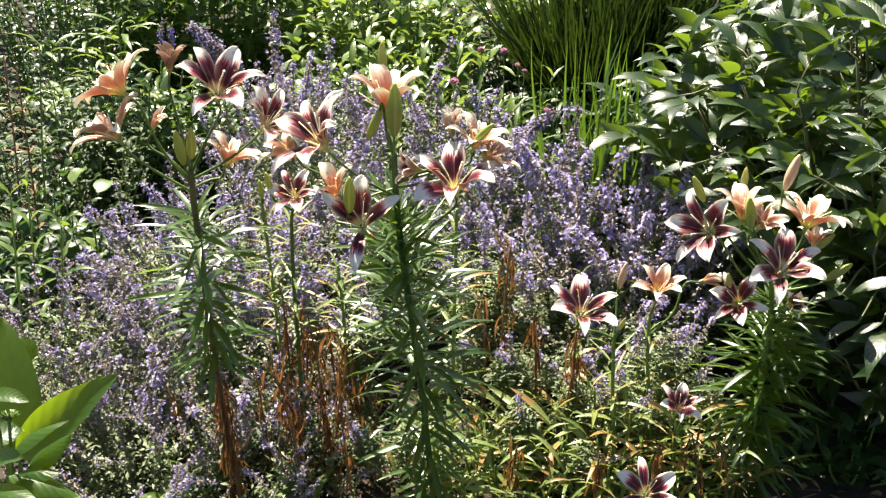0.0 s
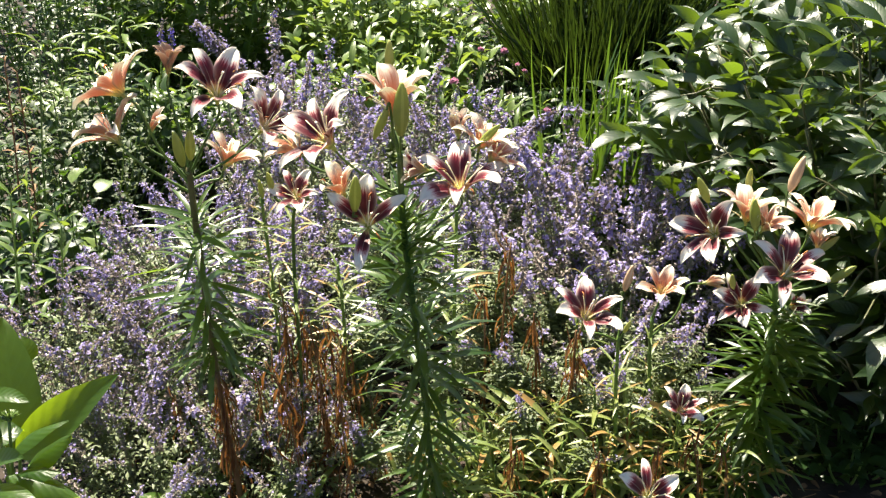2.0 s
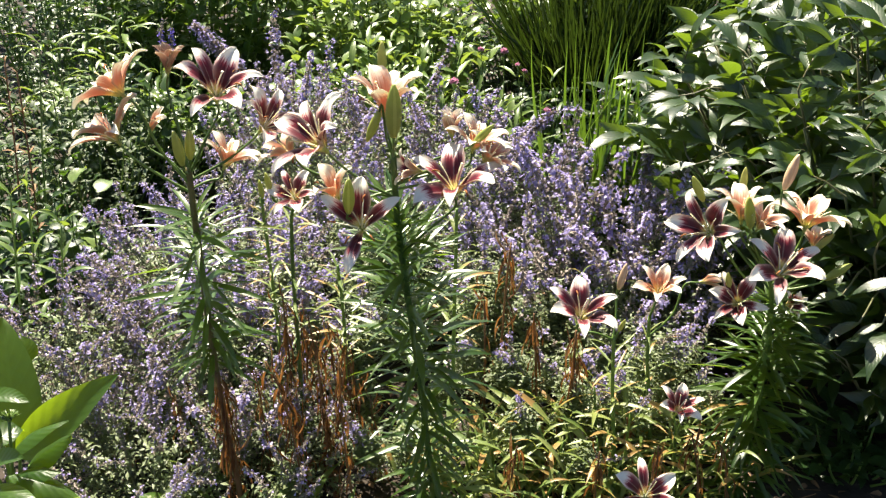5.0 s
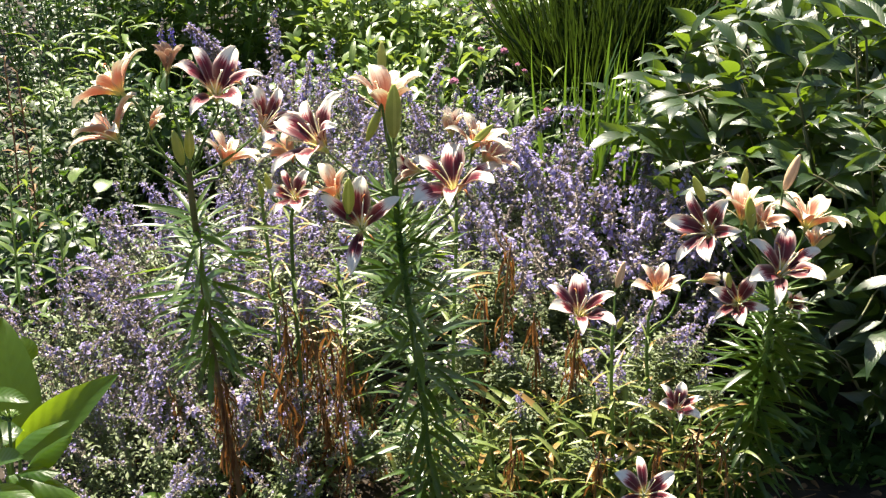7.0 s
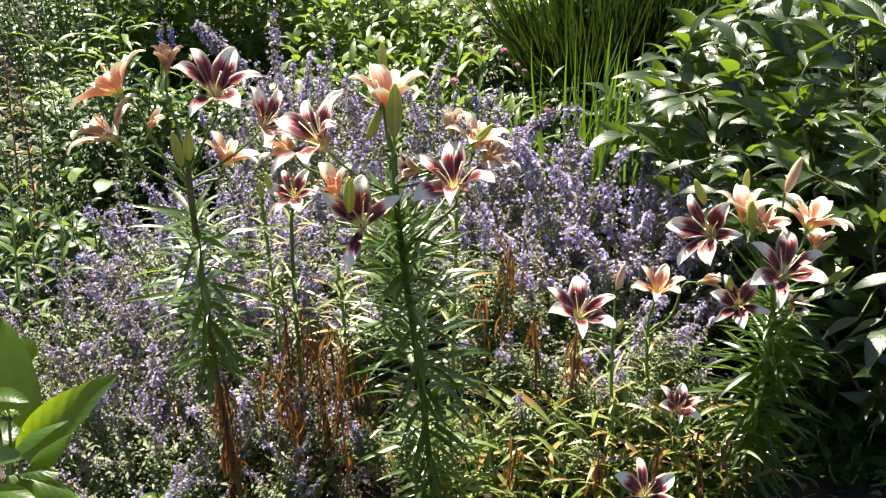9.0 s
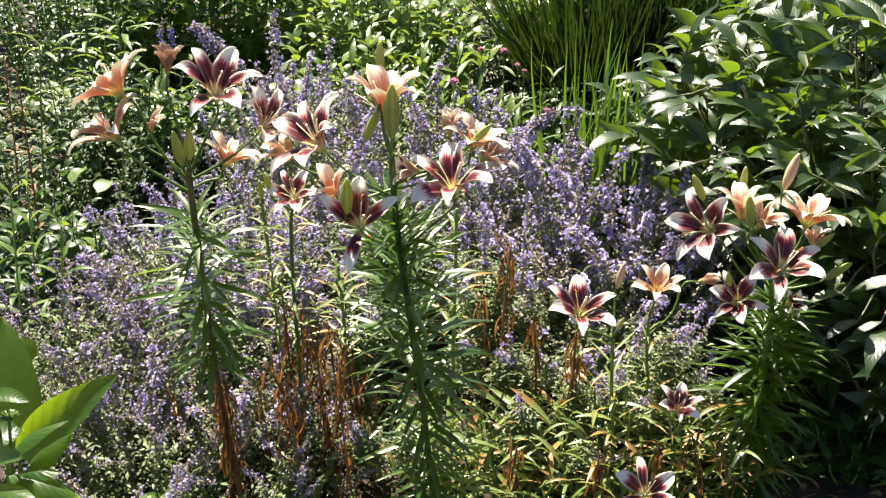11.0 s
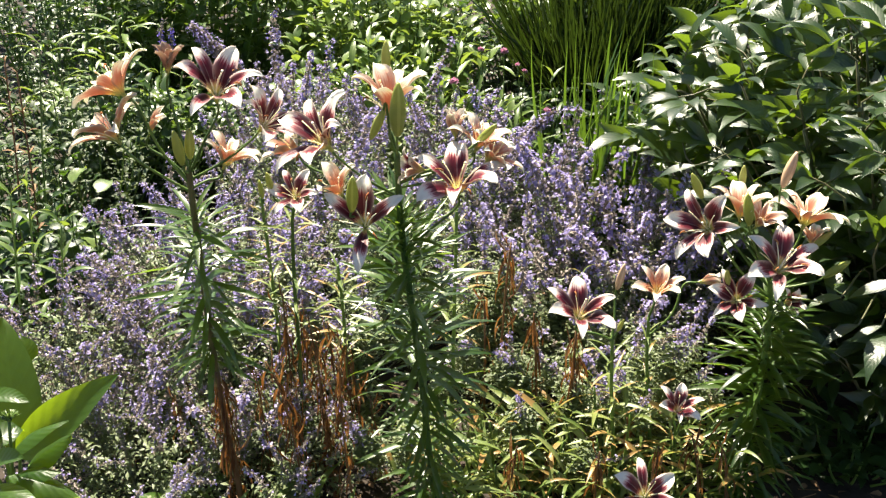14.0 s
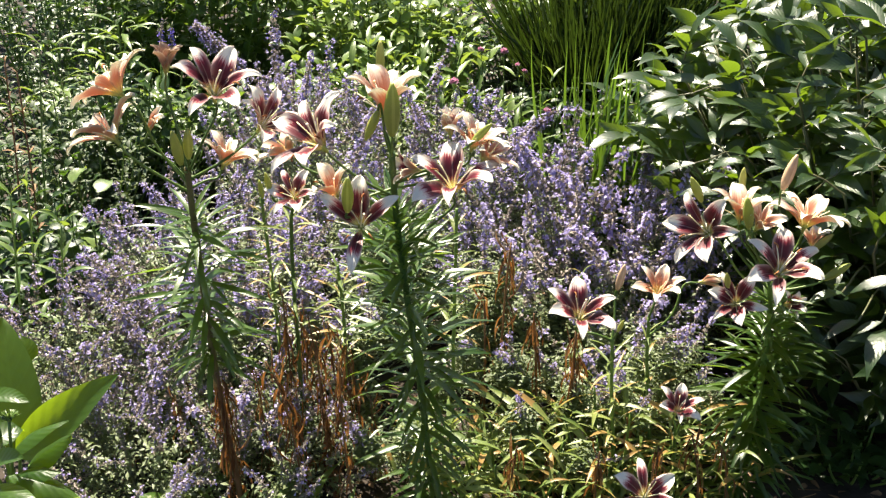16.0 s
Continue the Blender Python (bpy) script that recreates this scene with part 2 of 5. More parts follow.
def bend(points, steps=8):
    """A smooth path through a few points (Catmull-Rom)."""
    p = [Vector(q) for q in points]
    p = [p[0] * 2 - p[1]] + p + [p[-1] * 2 - p[-2]]
    out = []
    for i in range(1, len(p) - 2):
        for s in range(steps):
            t = s / steps
            out.append(0.5 * (2 * p[i] + (p[i + 1] - p[i - 1]) * t + (2 * p[i - 1] - 5 * p[i] + 4 * p[i + 1] - p[i + 2]) * t * t + (3 * p[i] - p[i - 1] - 3 * p[i + 1] + p[i + 2]) * t ** 3))
    out.append(p[-2])
    return out


PROFILES = {
    "lance": lambda t: max(0.0, math.sin(math.pi * min(1, t ** 0.75)) ** 0.8),
    "ovate": lambda t: math.sin(math.pi * t ** 0.62) ** 0.9 if 0 < t < 1 else 0.0,
    "peony": lambda t: (math.sin(math.pi * t ** 0.74) ** 1.25) if 0 < t < 1 else 0.0,
    "blade": lambda t: (1 - t ** 3) * (0.75 + 0.25 * min(1, t * 5)),
    "big": lambda t: math.sin(math.pi * t ** 0.75) ** 0.75 if 0 < t < 1 else 0.0,
}


def leaf(length, width, shape="lance", segs=6, fold=0.3, droop=0.5, lift=0.0, wave=0.0, twist=0.0, seed=0):
    """A leaf along +y, its face up +z: folded along the midrib, arching down towards its tip, wavy at the edges."""
    rr = random.Random(seed)
    ph = rr.random() * 6
    v, f, uv = [], [], []
    y = z = 0.0
    for i in range(segs + 1):
        t = i / segs
        w = PROFILES[shape](t) * width * 0.5
        if shape != "blade" and i == 0:
            w = width * 0.06
        if i == segs:
            w = width * 0.01
        tw = twist * t
        for k, s in enumerate((-1, 0, 1)):
            up = abs(s) * w * fold + wave * width * math.sin(ph + t * 9 + s * 1.3) * abs(s) * (0.3 + t)
            v.append((s * w * math.cos(tw) - up * math.sin(tw), y, z + up * math.cos(tw) + s * w * math.sin(tw)))
            uv.append((0.5 + s * 0.5, t))
        ang = lift - droop * (t ** 1.2)
        y += math.cos(ang) * length / segs
        z += math.sin(ang) * length / segs
    for i in range(segs):
        for k in range(2):
            a = i * 3 + k
            f.append((a, a + 1, a + 4, a + 3))
    return v, f, uv


def scatter(name, templates, mats, pose_list, picks, slots=None):
    """Many small pieces joined into one mesh: a template for each pose (4 x 4 arrays)."""
    V, F, U, S = [], [], [], []
    off = 0
    pose_list = np.asarray(pose_list)
    for k, (v, f, uv) in enumerate(templates):
        sel = pose_list[picks == k]
        if len(sel) == 0:
            continue
        tv = np.c_[np.array([tuple(p) for p in v]), np.ones(len(v))]
        w = np.einsum("nij,vj->nvi", sel, tv)[:, :, :3].reshape(-1, 3)
        V.append(w)
        U.append(np.tile(np.array(uv), (len(sel), 1)))
        fs = [list(q) for q in f]
        base = off + np.arange(len(sel)) * len(v)
        for q in fs:
            F.extend((base[:, None] + np.array(q)[None, :]).tolist())
            if slots:
                S.extend([slots[k]] * len(sel))
        off += len(w)
    return make_mesh(name, np.concatenate(V), F, np.concatenate(U), mats, S if slots else None)


def poses_np(pos, along, face, size):
    y = along / np.linalg.norm(along, axis=1, keepdims=True)
    z = face - y * (face * y).sum(1, keepdims=True)
    z /= np.maximum(np.linalg.norm(z, axis=1, keepdims=True), 1e-6)
    x = np.cross(y, z)
    m = np.zeros((len(pos), 4, 4))
    m[:, :3, 0], m[:, :3, 1], m[:, :3, 2] = x * size[:, None], y * size[:, None], z * size[:, None]
    m[:, :3, 3] = pos
    m[:, 3, 3] = 1
    return m


# ---- ground ----
def ground_height(x, y):
    return 0.02 * noise.noise(Vector((x * 2.1, y * 2.1, 0))) + 0.012 * noise.noise(Vector((x * 9, y * 9, 3)))


def build_ground():
    near = np.linspace(-4, 4, 90)
    far = np.array([8, 16, 40, 120, 500, 2000.0])
    xs = np.r_[-far[::-1], near, far]
    ys = np.r_[-far[::-1], np.linspace(-4, 7, 110), far[1:] + 4]
    g = [(x, y, ground_height(x, y) if abs(x) < 4.1 and -4.1 < y < 7.1 else 0.0) for y in ys for x in xs]
    nx = len(xs)
    f = [(j * nx + i, j * nx + i + 1, (j + 1) * nx + i + 1, (j + 1) * nx + i) for j in range(len(ys) - 1) for i in range(nx - 1)]
    ob = new("ground", make_mesh("ground", g, f, np.array([(p[0], p[1]) for p in g]), [M_SOIL]))
    tagged(ob, "dark bare garden soil under the flower border", "ground", kind="structure")
    rs = np.random.RandomState(5)
    n = 2600
    pos = np.c_[rs.uniform(-1.6, 1.6, n), rs.uniform(1.2, 3.2, n), np.zeros(n)]
    pos[:, 2] = [ground_height(a, b) + 0.006 for a, b, _ in pos]
    along = rs.normal(size=(n, 3)) * (1, 1, 0.2)
    face = rs.normal(size=(n, 3)) * 0.4 + (0, 0, 1)
    t = [leaf(0.05, 0.007, "lance", 3, 0.3, 0.9), leaf(0.025, 0.011, "ovate", 3, 0.3, 0.7), leaf(0.1, 0.003, "blade", 2, 0.1, 0.2)]
    me = scatter("leaf_litter", t, [M_LITTER], poses_np(pos, along, face, rs.uniform(0.6, 1.3, n)), rs.randint(0, 3, n))
    tagged(new("leaf_litter", me), "brown dry leaf litter lying on the soil", "leaf litter", kind="stuff")


build_ground()


# ---- lilies ----
def petal_mesh(name, length, width, a0, a1, face, back, cup=0.35, curl=0.0, wave=0.0):
    """A lily petal that leaves the throat at a0 degrees from the flower's axis and ends at a1; two skins, one for each side."""
    segs, cross = 12, 6
    th = 0.0007
    grid, nor = [], []
    r, z = 0.004, 0.0
    for i in range(segs + 1):
        t = i / segs
        ang = radians(a0 + (a1 - a0) * t ** 1.15 + curl * max(0, t - 0.7) / 0.3)
        w = width * 0.5 * (0.2 + 0.8 * math.sin(math.pi * 0.5 * t / 0.56) ** 1.5 if t < 0.56 else max(0.04, 1.0 - 0.96 * ((t - 0.56) / 0.44) ** 2.1))
        row, nrow = [], []
        for k in range(cross + 1):
            s = (k / cross) * 2 - 1
            lift = cup * w * s * s - 0.07 * width * max(0.0, 1 - 4 * abs(s)) + wave * width * math.sin(t * 13 + s * 2) * abs(s) ** 2
            row.append(Vector((r - lift * math.cos(ang), s * w, z + lift * math.sin(ang))))
            nrow.append(Vector((-math.cos(ang), -0.5 * cup * s, math.sin(ang))).normalized())
        grid.append(row)
        nor.append(nrow)
        r += math.sin(ang) * length / segs
        z += math.cos(ang) * length / segs
    g = Geo()
    n = cross + 1
    uv = [(k / cross, i / segs) for i in range(segs + 1) for k in range(n)]
    up = [(i * n + k, i * n + k + 1, (i + 1) * n + k + 1, (i + 1) * n + k) for i in range(segs) for k in range(cross)]
    g.add([p for row in grid for p in row], [q[::-1] for q in up], uv, 0)
    g.add([p - m * th for row, nr in zip(grid, nor) for p, m in zip(row, nr)], up, uv, 1)
    o = (segs + 1) * n
    for i in range(segs):
        for k in (0, cross):
            a, b = i * n + k, (i + 1) * n + k
            g.f.append((a, b, b + o, a + o))
            g.s.append(1)
    return g.mesh(name, face, back)


def stamen_mesh(name, length, splay, anther=True):
    g = Geo()
    path = [(0.003 + splay * (0.35 * t + 0.65 * t ** 1.6), 0, length * (t - 0.12 * t * t)) for t in (0, 0.25, 0.5, 0.75, 1.0)]
    g.add(*tube(path, 0.0015, 0.0009, 5))
    if anther:
        x, _, z = path[-1]
        g.add(*tube([(x - 0.006, 0, z - 0.001), (x - 0.002, 0, z + 0.0022), (x + 0.003, 0, z + 0.0022), (x + 0.007, 0, z - 0.001)], 0.0015, 0.0015, 5), 1)
    return g.mesh(name, M_STAMEN, M_ANTHER)


def pistil_mesh():
    g = Geo()
    g.add(*tube([(0, 0, 0), (0, 0, 0.014), (0.003, 0, 0.034), (0.009, 0, 0.054)], 0.002, 0.0011, 6))
    g.add(*tube([(0.009, 0, 0.0535), (0.0095, 0, 0.0555), (0.01, 0, 0.0575)], 0.0014, 0.0022, 6))
    return g.mesh("pistil", M_STAMEN)


def throat_mesh():
    g = Geo()
    g.add(*tube([(0, 0, -0.012), (0, 0, -0.006), (0, 0, 0), (0, 0, 0.005)], 0.0032, 0.0055, 8))
    return g.mesh("throat", M_BUD)


# openness: angles at the throat and the tip for outer and inner petals
OPEN = {"wide": (34, 92, 0.34), "open": (28, 80, 0.36), "cup": (16, 66, 0.42), "shut": (4, 14, 0.9), "wilt": (6, 34, 0.8)}
PETALS = {}
for kind_, (a0_, a1_, cup_) in OPEN.items():
    for tone_, (fa_, ba_) in {"dark": (M_PETAL_FACE, M_PETAL_BACK), "pale": (M_PETAL_PALE, M_PETAL_BACK), "wilt": (M_PETAL_WILT, M_PETAL_WILT)}.items():
        PETALS[kind_, tone_, 0] = petal_mesh("sepal_petal", 0.096, 0.024, a0_ + 3, a1_ + 10, fa_, ba_, cup_, curl=46, wave=0.04)
        PETALS[kind_, tone_, 1] = petal_mesh("petal", 0.092, 0.039, a0_, a1_, fa_, ba_, cup_ * 0.8, curl=38, wave=0.07)
STAMENS = [stamen_mesh("stamen", 0.052, 0.03), stamen_mesh("stamen", 0.047, 0.038)]
STAMENS_BARE = [stamen_mesh("stamen", 0.05, 0.034, False), stamen_mesh("stamen", 0.054, 0.024, False), stamen_mesh("stamen", 0.042, 0.038, False)]
PISTIL, THROAT = pistil_mesh(), throat_mesh()


def bud_mesh(name, length, width, mat):
    """A closed bud: six ribs, blunt at the foot, tapering to the tip."""
    g = Geo()
    v, f, uv = [], [], []
    n, segs = 12, 9
    for i in range(segs + 1):
        t = i / segs
        r = width * 0.5 * (math.sin(math.pi * (0.06 + 0.9 * t) ** 0.9) ** 0.7)
        for k in range(n):
            w = 2 * math.pi * k / n
            q = r * (1 + 0.1 * math.cos(3 * w) - 0.05 * math.cos(6 * w))
            v.append((q * math.cos(w), q * math.sin(w), t * length))
            uv.append((k / n, t))
    for i in range(segs):
        for k in range(n):
            f.append((i * n + k, i * n + (k + 1) % n, (i + 1) * n + (k + 1) % n, (i + 1) * n + k))
    f.append(tuple(range(segs * n, segs * n + n)))
    f.append(tuple(range(n - 1, -1, -1)))
    return g.add(v, f, uv).mesh(name, mat)


BUD, BUD_PINK = bud_mesh("bud", 0.085, 0.024, M_BUD), bud_mesh("bud", 0.085, 0.023, M_BUD_PINK)


def facing(origin, axis, spin=0.0, size=1.0):
    """A pose with its z axis along axis."""
    q = Vector(axis).normalized().to_track_quat("Z", "Y").to_matrix().to_4x4()
    return Matrix.Translation(origin) @ q @ pose(0, 0, 0, 0, 0, spin) @ Matrix.Scale(size, 4)


FLOWERS = []


def flower(plant, at, axis, size, kind="wide", tone="dark", spin=0.0, skip=(), bare=False, seed=0):
    rr = random.Random(seed)
    f = piece("flower", THROAT, plant, facing(Vector(at) - plant.location, axis, spin, size), "peach-backed lily flower" if tone == "pale" else "withered lily flower" if tone == "wilt" else "maroon lily flower with white tips")
    FLOWERS.append([])
    for k in range(6):
        if k in skip:
            continue
        tilt = rr.uniform(-11, 11)
        FLOWERS[-1].append(piece("petal", PETALS[kind, tone, k % 2], f, pose(0, 0, 0, 0, 0, 60 * k + rr.uniform(-7, 7)) @ pose(0, 0, 0, rr.uniform(-9, 9), tilt, 0)))
    if kind in ("wide", "open", "cup"):
        for k in range(6):
            piece("stamen", rr.choice(STAMENS_BARE) if (bare or rr.random() < 0.6) else rr.choice(STAMENS), f, pose(0, 0, 0, rr.uniform(-9, 9), rr.uniform(-9, 9), 30 + 60 * k + rr.uniform(-14, 14)))
        piece("pistil", PISTIL, f, pose(0, 0, 0, rr.uniform(-8, 8), 4, 0))
    return f


LILY_LEAVES = {}
for tone_, mat_ in (("green", M_LILY_LEAF), ("pale", M_LILY_LEAF_PALE)):
    LILY_LEAVES[tone_] = [Geo().add(*leaf(1.0, w, "lance", 7, fo, dr, li, 0.02, tw, s)).mesh("lily_leaf", mat_)
                          for s, (w, fo, dr, li, tw) in enumerate([(0.085, 0.3, 0.6, 0.3, 0.3), (0.092, 0.2, 0.9, 0.35, -0.3), (0.075, 0.35, 0.3, 0.1, 0.6), (0.082, 0.25, 1.15, 0.45, -0.4), (0.098, 0.15, 0.7, 0.25, 0.3), (0.078, 0.4, 0.2, 0.05, -0.4)])]


def lily_plant(label, stem, flowers, buds, leaf_from, leaf_to, n_leaves, leaf_len, tone="green", top_r=0.006, base_r=0.0072, seed=0, droop=0.0, rise=0.3, stem_mat=None):
    """A lily: upright stem, narrow leaves in a spiral, stalked flowers and buds at the top.
    stem: points from the ground up; flowers: (place, axis, size, kind, tone, spin, skip, foot), foot the height share on the stem at which the stalk leaves."""
    rr = random.Random(seed)
    base = Vector(stem[0])
    plant = thing("lily_plant", base, label, "lily", "lilies in the border")
    path = bend([Vector(p) - base for p in stem], 8)
    piece("stem", Geo().add(*tube(path, base_r, top_r, 8)).mesh("stem", stem_mat or M_LILY_STEM), plant)

    def on_stem(t):
        x = min(max(t, 0), 1) * (len(path) - 1)
        i = min(int(x), len(path) - 2)
        return path[i].lerp(path[i + 1], x - i)

    for k, (at, axis, size, kind, tn, spin, skip, foot) in enumerate(flowers):
        flower(plant, at, axis, size, kind, tn, spin, skip, seed=seed * 50 + k)
        p0, p1, ax = on_stem(foot), Vector(at) - base, Vector(axis).normalized()
        p1 = p1 - ax * 0.008 * size
        way = p1 - p0
        pts = bend([p0, p0 + way * 0.5 - Vector((0, 0, 0.06)) * way.length, p1 - ax * min(0.03, way.length * 0.3), p1], 5)
        piece("pedicel", Geo().add(*tube(pts, 0.0027, 0.0022, 6)).mesh("pedicel", M_LILY_STEM), plant)
    for k, (at, axis, size, pink, foot) in enumerate(buds):
        ax = Vector(axis).normalized()
        p1 = Vector(at) - base - ax * 0.042 * size
        piece("bud", BUD_PINK if pink else BUD, plant, facing(p1, axis, rr.uniform(0, 90), size), "pink closed bud" if pink else "green closed bud")
        p0 = on_stem(foot)
        pts = bend([p0, p0.lerp(p1, 0.5) + Vector((0, 0, -0.006)), p1 - ax * 0.012, p1 + ax * 0.003], 5)
        piece("pedicel", Geo().add(*tube(pts, 0.0026, 0.0021, 6)).mesh("pedicel", M_LILY_STEM), plant)
    for k in range(n_leaves):
        t = leaf_from + (leaf_to - leaf_from) * ((k + rr.random() * 0.7) / n_leaves) ** 1.25
        p = on_stem(t)
        share = (t - leaf_from) / (leaf_to - leaf_from)
        az = k * 2.399 + rr.uniform(-0.4, 0.4)
        up = rise * share + rr.uniform(-0.28, 0.3) - droop * (1 - share)
        d = Vector((math.cos(az), math.sin(az), up))
        ln = leaf_len * (0.72 + 0.5 * math.sin(math.pi * (0.25 + 0.7 * (1 - share)))) * rr.uniform(0.7, 1.2) * (1.08 - 0.45 * share)
        piece("leaf", LILY_LEAVES[tone][rr.randrange(6)], plant, axes(p, d, (rr.uniform(-0.35, 0.35), rr.uniform(-0.4, 0.3), 1), ln))
    return plant


lily_left = lily_plant("tall lily with maroon and white flowers and dark leafy stem", [(-0.426, 1.8, 0.0), (-0.452, 1.8, 0.377), (-0.458, 1.8, 0.611), (-0.46, 1.8, 0.755), (-0.46, 1.8, 0.85)],
    [((-0.392, 1.78, 0.99), (0.08, -0.36, 0.93), 1.05, "open", "dark", 0, (), 0.96),
     ((-0.556, 1.78, 0.998), (-0.68, 0.0, 0.7), 1.0, "wide", "pale", 10, (), 0.9),
     ((-0.57, 1.76, 0.92), (-0.55, 0.0, 0.8), 1.0, "wide", "pale", 40, (), 0.86),
     ((-0.521, 1.8, 0.92), (0.3, -0.2, 0.9), 0.55, "wilt", "pale", 0, (1, 2, 3), 0.92),
     ((-0.487, 1.84, 1.016), (0.15, -0.1, 1), 0.6, "wilt", "wilt", 0, (), 0.97),
     ((-0.321, 1.8, 0.924), (0.6, -0.22, 0.67), 0.9, "open", "dark", 20, (), 0.93),
     ((-0.398, 1.82, 0.846), (0.4, 0.0, 0.85), 0.8, "open", "pale", 0, (), 0.88)],
    [((-0.464, 1.76, 0.903), (-0.1, -0.1, 1), 0.8, False, 0.97), ((-0.448, 1.78, 0.903), (0.12, -0.2, 1), 0.75, False, 0.98)],
    0.3, 0.76, 130, 0.135, seed=1, droop=0.5, rise=0.2, stem_mat=M_LILY_STEM_BROWN)

lily_centre = lily_plant("tall lily with maroon and white flowers and peach buds", [(-0.011, 1.78, 0.0), (-0.047, 1.78, 0.417), (-0.073, 1.78, 0.646), (-0.084, 1.78, 0.776), (-0.088, 1.78, 0.887)],
    [((-0.204, 1.72, 0.921), (-0.48, -0.32, 0.74), 1.12, "open", "dark", 25, (), 0.8),
     ((-0.27, 1.8, 0.876), (-0.6, 0.05, 0.7), 0.75, "open", "pale", 0, (), 0.8),
     ((-0.1, 1.78, 0.957), (0.0, 0.0, 1), 1.1, "cup", "pale", 10, (), 1.0),
     ((0.021, 1.74, 0.829), (0.0, -0.34, 0.94), 1.1, "wide", "dark", 30, (), 0.56),
     ((0.056, 1.82, 0.88), (0.3, -0.05, 0.9), 0.8, "open", "pale", 0, (), 0.86),
     ((0.017, 1.84, 0.896), (-0.05, -0.2, 1), 0.6, "shut", "dark", 0, (), 0.88),
     ((0.076, 1.8, 0.862), (0.6, 0.0, 0.7), 0.76, "open", "pale", 20, (), 0.84),
     ((-0.04, 1.78, 0.852), (-0.85, -0.2, 0.25), 0.6, "cup", "dark", 0, (), 0.86),
     ((-0.141, 1.7, 0.777), (-0.1, -0.7, 0.7), 1.05, "wide", "dark", 32, (3, 5), 0.58),
     ((-0.188, 1.75, 0.812), (-0.25, -0.2, 1), 0.8, "cup", "pale", 0, (0, 2, 4), 0.84)],
    [((-0.083, 1.73, 0.984), (0.03, -0.1, 1), 1.15, False, 0.98), ((-0.12, 1.75, 0.949), (-0.4, -0.1, -0.9), 0.68, False, 0.98), ((-0.11, 1.9, 1.025), (0.0, 0.0, 1), 0.72, False, 1.0),
     ((0.072, 1.78, 0.923), (0.7, -0.1, 0.75), 0.6, False, 0.86), ((-0.161, 1.68, 0.848), (0.06, -0.2, 1), 0.85, False, 0.8)],
    0.03, 0.74, 290, 0.142, seed=2, droop=0.3, rise=0.6)

lily_right = lily_plant("lily with a wide head of maroon, white and peach flowers", [(0.651, 1.9, 0.0), (0.673, 1.9, 0.191), (0.678, 1.9, 0.338), (0.677, 1.9, 0.449), (0.666, 1.9, 0.556)],
    [((0.659, 1.84, 0.607), (0.05, -0.48, 0.87), 1.06, "wide", "dark", 15, (), 0.98),
     ((0.523, 1.88, 0.678), (-0.6, -0.55, 0.5), 1.0, "open", "dark", 15, (), 0.9),
     ((0.593, 1.92, 0.688), (-0.12, 0.0, 1), 0.9, "cup", "pale", 0, (), 0.98),
     ((0.623, 1.9, 0.677), (0.35, -0.3, 0.85), 0.7, "cup", "pale", 20, (), 0.98),
     ((0.724, 1.92, 0.671), (0.22, 0.1, 0.95), 1.0, "wide", "pale", 0, (), 0.97),
     ((0.59, 1.86, 0.529), (-0.25, -0.6, 0.5), 0.8, "open", "dark", 0, (), 0.88),
     ((0.704, 1.9, 0.503), (0.3, -0.5, 0.3), 0.5, "cup", "dark", 0, (), 0.9),
     ((0.754, 1.94, 0.613), (0.1, 0.1, 0.9), 0.6, "cup", "pale", 0, (), 0.95)],
    [((0.682, 1.93, 0.784), (0.25, 0, 1), 0.9, True, 1.0), ((0.496, 1.9, 0.762), (-0.45, -0.1, 0.9), 0.72, False, 0.95), ((0.789, 1.88, 0.59), (0.7, -0.1, 0.6), 0.72, False, 0.95),
     ((0.59, 1.86, 0.729), (-0.2, -0.15, 1), 0.85, False, 0.97), ((0.759, 1.9, 0.646), (0.7, 0, 0.7), 0.6, False, 0.97), ((0.607, 1.98, 0.748), (0, 0, 1), 0.6, False, 1.0), ((0.567, 1.86, 0.581), (-0.2, -0.2, 1), 0.5, False, 0.9)],
    0.03, 0.93, 250, 0.14, seed=3, droop=0.45, rise=0.35)

lily_low = lily_plant("shorter lily with one maroon flower and yellowing leaves", [(0.379, 1.86, 0.0), (0.368, 1.86, 0.175), (0.355, 1.86, 0.322), (0.348, 1.86, 0.46)],
    [((0.274, 1.84, 0.509), (0.0, -0.35, 0.93), 0.98, "wide", "dark", 22, (), 0.97)],
    [((0.361, 1.85, 0.488), (0.3, -0.2, 1), 0.4, False, 0.98), ((0.363, 1.9, 0.572), (0.2, 0, 1), 0.7, True, 1.0)],
    0.05, 0.95, 40, 0.085, tone="pale", seed=4, top_r=0.0035, base_r=0.005)

lily_peach = lily_plant("slender lily with one peach flower", [(0.477, 1.95, 0.0), (0.46, 1.95, 0.184), (0.442, 1.95, 0.334), (0.437, 1.95, 0.447)],
    [((0.447, 1.94, 0.507), (0.05, -0.3, 0.95), 0.75, "open", "pale", 0, (), 1.0), ((0.541, 1.97, 0.52), (0.9, 0, 0.2), 0.5, "shut", "pale", 0, (), 0.85)],
    [], 0.05, 0.9, 30, 0.08, tone="pale", seed=5, top_r=0.0035, base_r=0.005)

